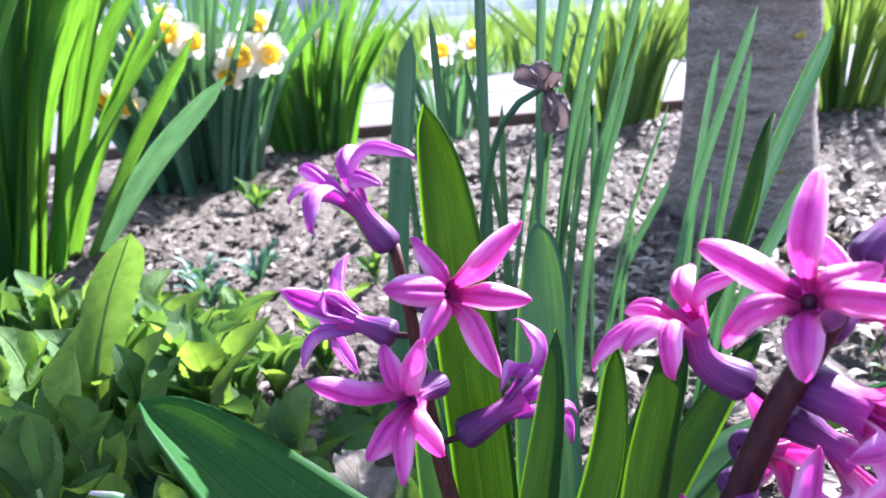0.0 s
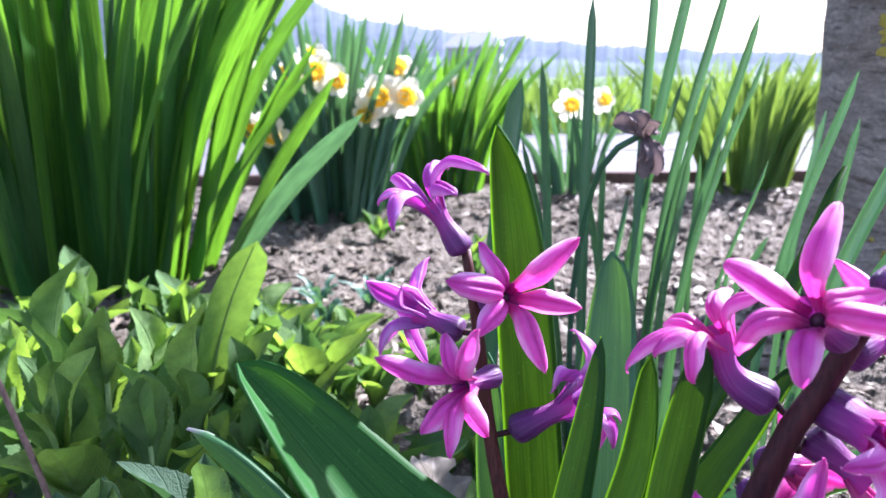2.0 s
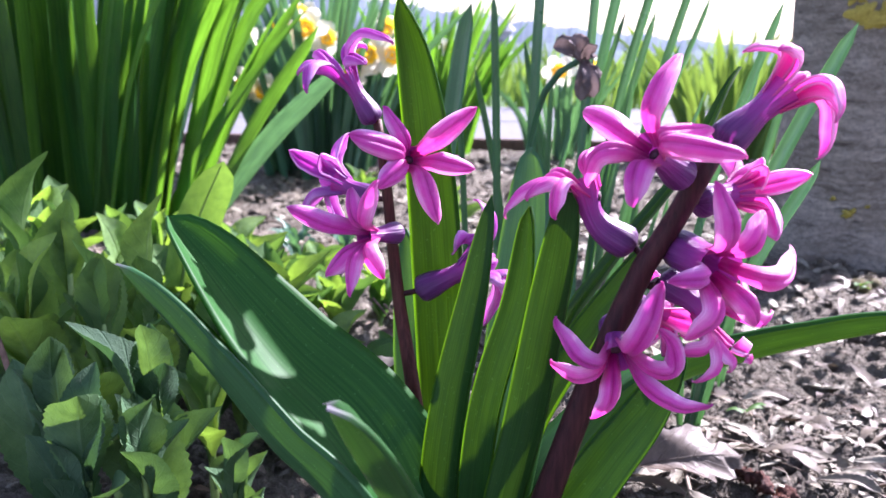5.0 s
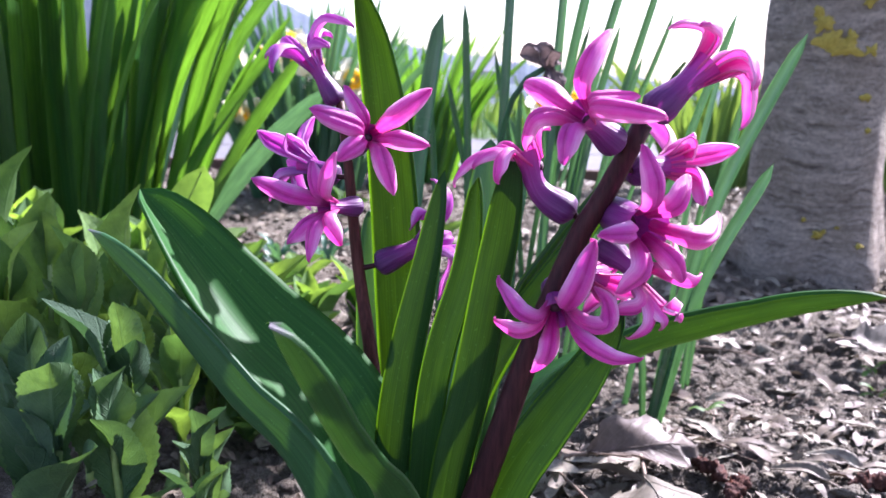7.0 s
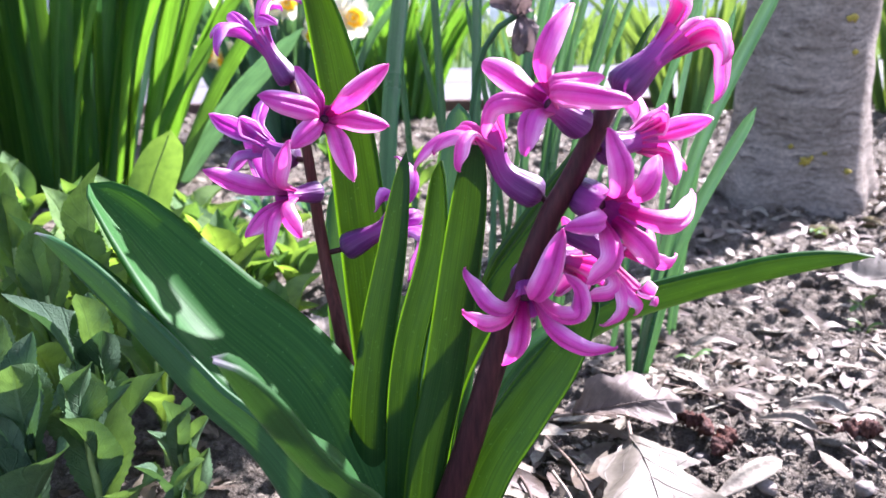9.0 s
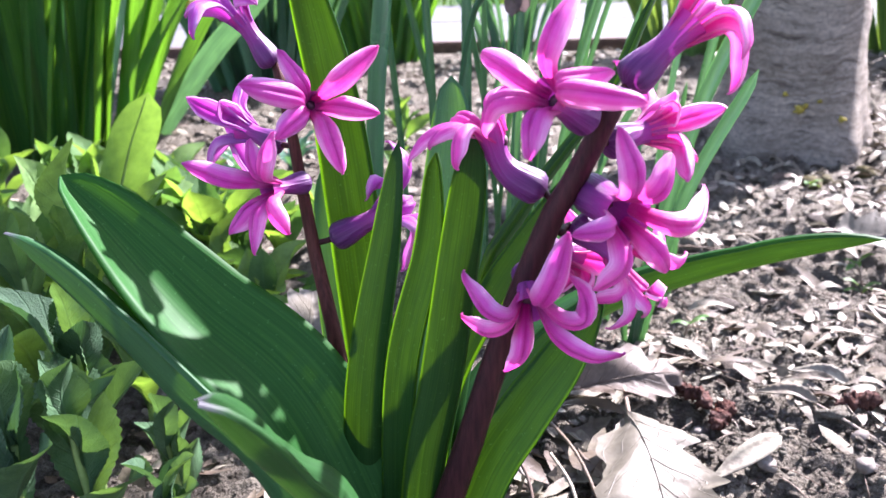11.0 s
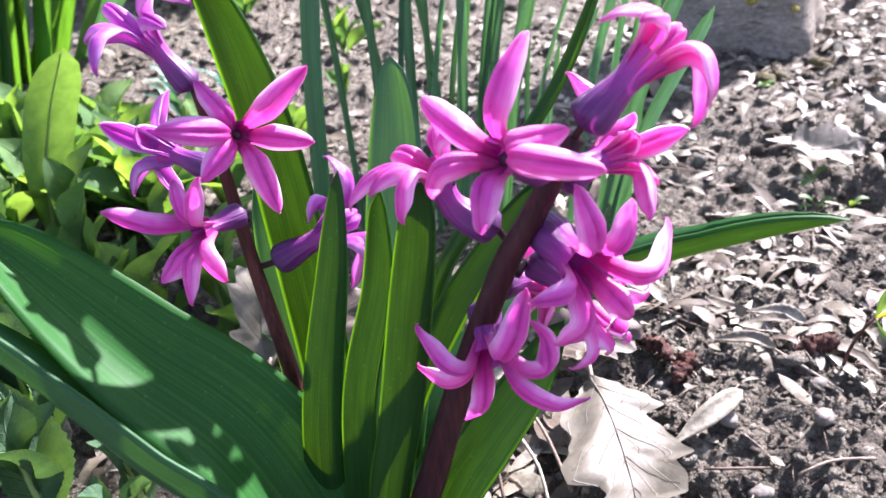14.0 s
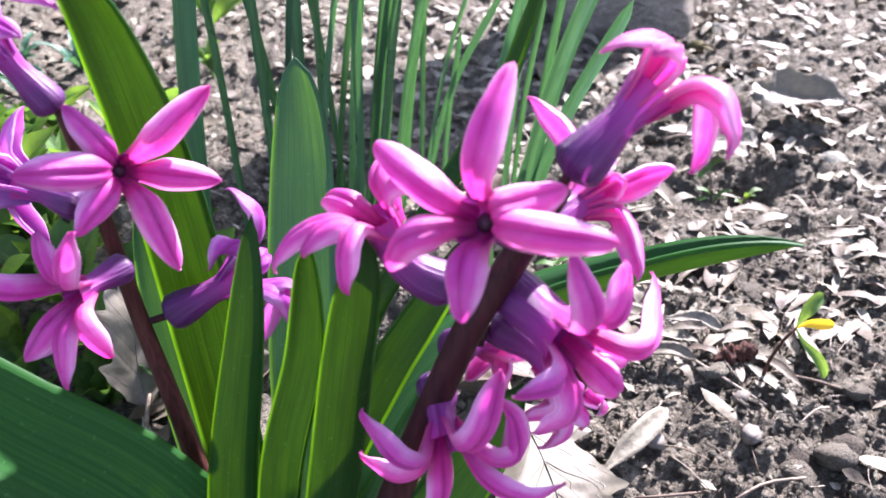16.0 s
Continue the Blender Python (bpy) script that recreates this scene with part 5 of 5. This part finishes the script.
for k in range(900):
    x, y = scatter(rnd, 0.08, 0.46, 0.24, 0.56)
    if rnd.random() < litter_share(x, y) + 0.1:
        pieces.append(flake(x, y, rnd, 0.004 + 0.010 * rnd.random() ** 2, rnd.uniform(0.0018, 0.0045), 0.5))
for k in range(70):
    x, y = scatter(rnd, -0.11, 0.035, 0.205, 0.35)
    pieces.append(flake(x, y, rnd, rnd.uniform(0.008, 0.024), rnd.uniform(0.0035, 0.009), 0.6))
for k in range(70):
    x, y = scatter(rnd, 0.055, 0.115, 0.245, 0.32)
    pieces.append(flake(x, y, rnd, rnd.uniform(0.014, 0.034), rnd.uniform(0.0050, 0.012), 0.6))
for k in range(420):
    x, y = scatter(rnd, -0.25, 0.10, 0.22, 0.85)
    pieces.append(flake(x, y, rnd, 0.004 + 0.016 * rnd.random() ** 2, rnd.uniform(0.0015, 0.0045), 0.4))
for k in range(620):
    x, y = scatter(rnd, 0.02, 0.60, 0.46, 0.95)
    pieces.append(flake(x, y, rnd, 0.008 + 0.022 * rnd.random() ** 1.5, rnd.uniform(0.004, 0.0095), 0.5))
for k in range(3000):
    x, y = scatter(rnd, -0.6, 0.8, 0.6, 1.38)
    pieces.append(flake(x, y, rnd, rnd.uniform(0.006, 0.022), rnd.uniform(0.003, 0.008), 0.5))
# single large husks on the bare crumbs
for (xa, ya), (xb, yb), w in (((0.151, 0.273), (0.183, 0.296), 0.0085), ((0.164, 0.242), (0.169, 0.226), 0.0050), ((0.153, 0.236), (0.150, 0.222), 0.0055), ((0.157, 0.238), (0.160, 0.224), 0.0060), ((0.203, 0.352), (0.226, 0.342), 0.0070), ((0.181, 0.330), (0.205, 0.322), 0.0065)):
    za, zb = soil_height(xa, ya) + 0.004, soil_height(xb, yb) + 0.006
    pieces.append(ribbon([(xa, ya, za), ((xa + xb) / 2 + 0.002, (ya + yb) / 2, (za + zb) / 2 + 0.003), (xb, yb, zb)], w, (0.1, -0.3, 1), lambda v: oval(v, 0.45, 0.2), 0.0006, 0.2, 10, 4, 0.3, 0.1, int(xa * 1e4)))
tagged(part("leaf_litter", joined(pieces), M_FLAKE), "pale dry leaf flakes and seed husks scattered on the soil", "litter", kind="stuff")
pieces = []
for k in range(9000):
    x, y = scatter(rnd, 0.07, 0.40, 0.215, 0.42)
    s = 0.0004 + 0.0016 * rnd.random() ** 2.5
    pieces.append(lump((x, y, soil_height(x, y) + s * 0.2), s, k + 20000, 0.7, 0.5, 3, 5))
for k in range(5200):
    x, y = scatter(rnd, -0.12, 0.52, 0.22, 0.62)
    s = 0.0006 + 0.0024 * rnd.random() ** 3
    pieces.append(lump((x, y, soil_height(x, y) + s * 0.1), s, k, 0.55, 0.5, 4, 6))
for k in range(2200):
    x, y = scatter(rnd, -0.6, 0.85, 0.5, 1.37)
    s = 0.002 + 0.005 * rnd.random() ** 2
    pieces.append(lump((x, y, soil_height(x, y) + s * 0.1), s, k + 5000, 0.7, 0.42, 4, 6))
for k in range(130):
    x, y = scatter(rnd, 0.06, 0.50, 0.24, 0.60)
    s = 0.003 + 0.007 * rnd.random() ** 2
    v, f, u = lump((x, y, soil_height(x, y) - s * 0.1), s, k + 9000, 0.45, 0.10, 12, 18)
    c = Vector((x, y, 0))
    v = [p + (p - c).normalized() * s * (0.55 * noise.noise(p * 0.8 / s + Vector((k, 0, 0))) + 0.30 * noise.noise(p * 2.2 / s + Vector((0, k, 0)))) for p in v]
    pieces.append((v, f, u))
tagged(part("soil_crumbs", joined(pieces), M_CLOD), "grey-brown crumbs and clods of dry soil", "soil crumbs", kind="stuff")
pieces = []
for k in range(520):
    x, y = scatter(rnd, 0.06, 0.45, 0.215, 0.55)
    a, l = rnd.uniform(0, 6.3), 0.003 + 0.012 * rnd.random() ** 2
    c = Vector((x, y, soil_height(x, y) + 0.002))
    d = Vector((math.cos(a), math.sin(a), rnd.uniform(-0.15, 0.3))) * l
    pieces.append(pipe([c - d, c + Vector((rnd.uniform(-1, 1), rnd.uniform(-1, 1), 0.5)) * l * 0.3, c + d], rnd.uniform(0.00012, 0.00030), 4, 4, 0.1, k))
for k in range(110):
    x, y = scatter(rnd, -0.1, 0.5, 0.22, 0.7)
    a, l = rnd.uniform(0, 6.3), 0.005 + 0.022 * rnd.random() ** 2
    c = Vector((x, y, soil_height(x, y) + 0.003))
    d = Vector((math.cos(a), math.sin(a), rnd.uniform(-0.1, 0.1))) * l
    pieces.append(pipe([c - d, c + Vector((rnd.uniform(-1, 1), rnd.uniform(-1, 1), 0.5)) * l * 0.15, c + d], rnd.uniform(0.0003, 0.0007), 5, 5, 0.1, k))
for p, q in (((0.088, 0.304, 0.012), (0.108, 0.246, 0.008)), ((0.090, 0.270, 0.016), (0.100, 0.235, 0.006)), ((0.074, 0.280, 0.012), (0.084, 0.244, 0.006))):
    p, q = Vector(p), Vector(q)
    pieces.append(pipe([p, p.lerp(q, 0.5) + Vector((0.002, 0, 0.003)), q], 0.0007, 8, 6, 0.05, 3))
tagged(part("twigs", joined(pieces), M_TWIG), "thin dry twigs and stalks lying on the soil", "twigs", kind="stuff")


# half widths along the midrib, first the side with rounded lobes, then the one with pointed lobes
ROUND_LOBES = ((0.0, 0.05), (0.06, 0.16), (0.14, 0.42), (0.24, 0.50), (0.32, 0.44), (0.40, 0.52), (0.52, 0.66), (0.62, 0.64), (0.665, 0.34), (0.72, 0.30), (0.80, 0.40), (0.88, 0.38), (0.94, 0.22), (1.0, 0.03))
SHARP_LOBES = ((0.0, 0.05), (0.06, 0.30), (0.16, 0.52), (0.22, 0.62), (0.25, 0.40), (0.36, 0.50), (0.46, 0.58), (0.54, 0.66), (0.565, 0.46), (0.68, 0.50), (0.79, 0.46), (0.81, 0.24), (0.90, 0.26), (1.0, 0.03))


def lobe(table, v):
    for (a, wa), (b, wb) in zip(table, table[1:]):
        if v <= b:
            t = (v - a) / (b - a)
            return wa + (wb - wa) * t * t * (3 - 2 * t)
    return 0.03


def oak_leaf(name, label, at, heading, length, width, material, tilt=(0.0, 0.0), cup=0.25, seed=0, flip=False):
    """A lobed oak leaf with a stalk, its tip towards heading (degrees from +x)."""
    root = thing(name, label, "leaf", at, "fallen oak leaves")
    root.rotation_euler = (tilt[0], tilt[1], radians(heading))
    rnd = random.Random(seed)
    ns, nc = 110, 16
    verts, faces, uvs = [], [], []
    bends = [rnd.uniform(0, 6.3) for _ in range(4)]
    stretch = rnd.uniform(0.92, 1.08)
    for k in range(ns + 1):
        v = k / ns
        for i in range(nc + 1):
            q = -1 + 2 * i / nc
            side = ROUND_LOBES if (q < 0) != flip else SHARP_LOBES
            y = q * width * lobe(side, min(1.0, v * stretch)) * 0.72
            x = length * v + abs(q) ** 1.4 * length * 0.11 * math.sin(v * math.pi)
            y += 0.05 * length * math.sin(v * math.pi) * math.sin(bends[3])
            z = cup * abs(y) * (0.5 + 0.5 * math.sin(v * 3 + bends[0])) + length * (0.035 * math.sin(v * 4.2 + bends[1]) + 0.03 * math.sin(q * 3 + v * 5 + bends[2]) + 0.005 * math.sin(q * 7 + v * 11)) + 0.00012 * math.sin((v - abs(q) * 0.12) * 38)
            verts.append((x, y, z))
            uvs.append(((q + 1) / 2, v))
    for k in range(ns):
        for i in range(nc):
            a = k * (nc + 1) + i
            faces.append((a, a + nc + 1, a + nc + 2, a + 1))
    part("leaf_blade", (verts, faces, uvs), material, root)
    part("leaf_stalk", pipe([(-length * 0.28, length * 0.05, -0.003), (-length * 0.1, 0.002, 0), (length * 0.1, 0, 0.001)], 0.0009, 6, 6), M_TWIG, root)
    for k in range(5):
        for q in (1, -1):
            k0, line_v = int(ns * (0.10 + 0.155 * k)), []
            for j in range(6):
                row = min(ns, k0 + int(j * ns * 0.028))
                x, y, z = verts[row * (nc + 1) + nc // 2 + q * int(j * 1.4)]
                line_v.append((x, y, z + 0.0001))
            part("vein", pipe(line_v, lambda v: 0.00013 - 0.00008 * v, 10, 5), material, root)
    rib_z = [verts[k * (nc + 1) + nc // 2] for k in range(0, ns - 4, 9)]
    part("midrib", pipe([(x, y, z + 0.0002) for x, y, z in rib_z], lambda v: 0.00034 - 0.0002 * v, 30, 6), material, root)
    return root


oak_leaf("oak_leaf", "pale bleached oak leaf lying on the soil", (0.122, 0.302, 0.014), -84, 0.080, 0.051, M_OAK, (0.05, 0.08), 0.10, 2)
oak_leaf("oak_leaf", "grey curled oak leaf lying on the soil", (0.276, 0.516, 0.012), -6, 0.044, 0.044, M_OAK, (0.30, -0.05), 0.3, 3)
oak_leaf("oak_leaf", "grey curled oak leaf lying on the soil", (0.40, 0.55, 0.012), 160, 0.06, 0.045, M_OAK, (-0.3, -0.1), 0.5, 4)
oak_leaf("oak_leaf", "brown crumpled oak leaf on the soil behind the stems", (0.006, 0.300, 0.012), 70, 0.055, 0.036, M_OAK_BROWN, (0.5, -0.5), 0.7, 5)
oak_leaf("oak_leaf", "bleached crumpled oak leaf on the soil behind the stems", (-0.012, 0.318, 0.014), 100, 0.05, 0.036, M_OAK, (0.4, -0.6), 0.7, 6)
oak_leaf("oak_leaf", "torn brown-grey leaf lying on the soil", (0.100, 0.322, 0.012), 12, 0.052, 0.034, M_OAK_BROWN, (0.35, -0.1), 0.8, 7, True)

for k, (x, y, s, label) in enumerate(((0.179, 0.255, 0.0052, "pale rounded pebble on the soil"), (0.175, 0.287, 0.0052, "small brown-grey pebble on the soil"), (0.210, 0.280, 0.0062, "dark blue-grey pebble on the soil"),
                                      (0.215, 0.30, 0.005, "small brown-grey pebble on the soil"), (0.24, 0.27, 0.009, "grey lump of dry soil"), (0.155, 0.315, 0.005, "small brown-grey pebble on the soil"))):
    tagged(part("pebble", lump((x, y, soil_height(x, y) + s * 0.35), s * 0.85, 900 + k, 0.62, 0.17, 7, 10), M_PEBBLE if k != 4 else M_CLOD), label, "pebble", group="pebbles")
for k, (x, y, a) in enumerate(((0.222, 0.322, 0.2), (0.165, 0.318, 1.0), (0.155, 0.33, 2.2))):
    c = Vector((x, y, soil_height(x, y) + 0.003))
    d = Vector((math.cos(a), math.sin(a), 0)) * 0.011
    tagged(part("catkin", pipe([c - d, c + Vector((0, 0, 0.002)), c + d], lambda v: 0.0026 * (1 - abs(2 * v - 1) ** 3) + 0.0006, 26, 11, 0.75, k), M_CATKIN), "red-brown dried catkin on the soil", "catkin", group="catkins")


def sprout(x, y, h, dx, seed):
    root = thing("seedling", "small yellow-green seedling on the bare soil", "seedling", (x, y, soil_height(x, y)), "seedlings")
    part("stem", pipe([(0, 0, -0.004), (dx * 0.4, 0, h * 0.5), (dx, 0, h)], 0.0007, 6, 6), M_TWIG, root)
    rnd = random.Random(seed)
    for k in range(4):
        a = rnd.uniform(0, 6.3)
        c = Vector((dx, 0, h)) * (0.7 + 0.1 * k)
        d = Vector((math.cos(a), math.sin(a) * 0.6, rnd.uniform(-0.2, 0.7))) * 0.011
        part("leaf", ribbon([c, c + d * 0.5 + Vector((0, 0, 0.002)), c + d], 0.004, (0, 0, 1), lambda v: oval(v, 0.5, 0.2), 0, 0.15, 6, 2, 0, 0, k), M_GRASS, root)


seedling = thing("seedling", "small seedling with red-brown stem and yellow and green leaves", "seedling", (0.229, 0.311, soil_height(0.229, 0.311)), "seedlings")
up = 0.008 - soil_height(0.229, 0.311)
part("stem", pipe([(0, 0, -0.006), (0.001, 0, up + 0.004), (0.005, 0, up + 0.015), (0.009, 0, up + 0.021)], lambda v: 0.0009 - 0.0003 * v, 10, 7), M_CATKIN, seedling)
for line_p, w, m, label in (([(0.009, 0, 0.021), (0.011, 0, 0.028), (0.015, 0.002, 0.032), (0.020, 0.004, 0.033)], 0.0062, M_GRASS, "green leaf"), ([(0.009, 0, 0.021), (0.013, 0, 0.0225), (0.018, -0.001, 0.0228), (0.024, -0.002, 0.0225)], 0.0042, M_CORONA, "yellow leaf"),
                            ([(0.009, 0, 0.021), (0.0115, -0.003, 0.016), (0.017, -0.005, 0.010), (0.021, -0.006, 0.004), (0.0235, -0.006, -0.002)], 0.0048, M_GRASS, "drooping yellow-green leaf")):
    part("leaf", ribbon([(x, y, z + up) for x, y, z in line_p], w, (0.1, -0.75, 0.65), lambda v: oval(v, 0.6, 0.12), 0, 0.25, 14, 4, 0.2, 0.1, 3), m, seedling, label)
sprout(0.302, 0.484, 0.020, 0.003, 5)
sprout(0.286, 0.480, 0.014, -0.004, 6)
sprout(0.300, 0.652, 0.014, 0.004, 2)
sprout(0.290, 0.497, 0.014, -0.006, 3)
sprout(0.165, 0.405, 0.006, 0.002, 4)
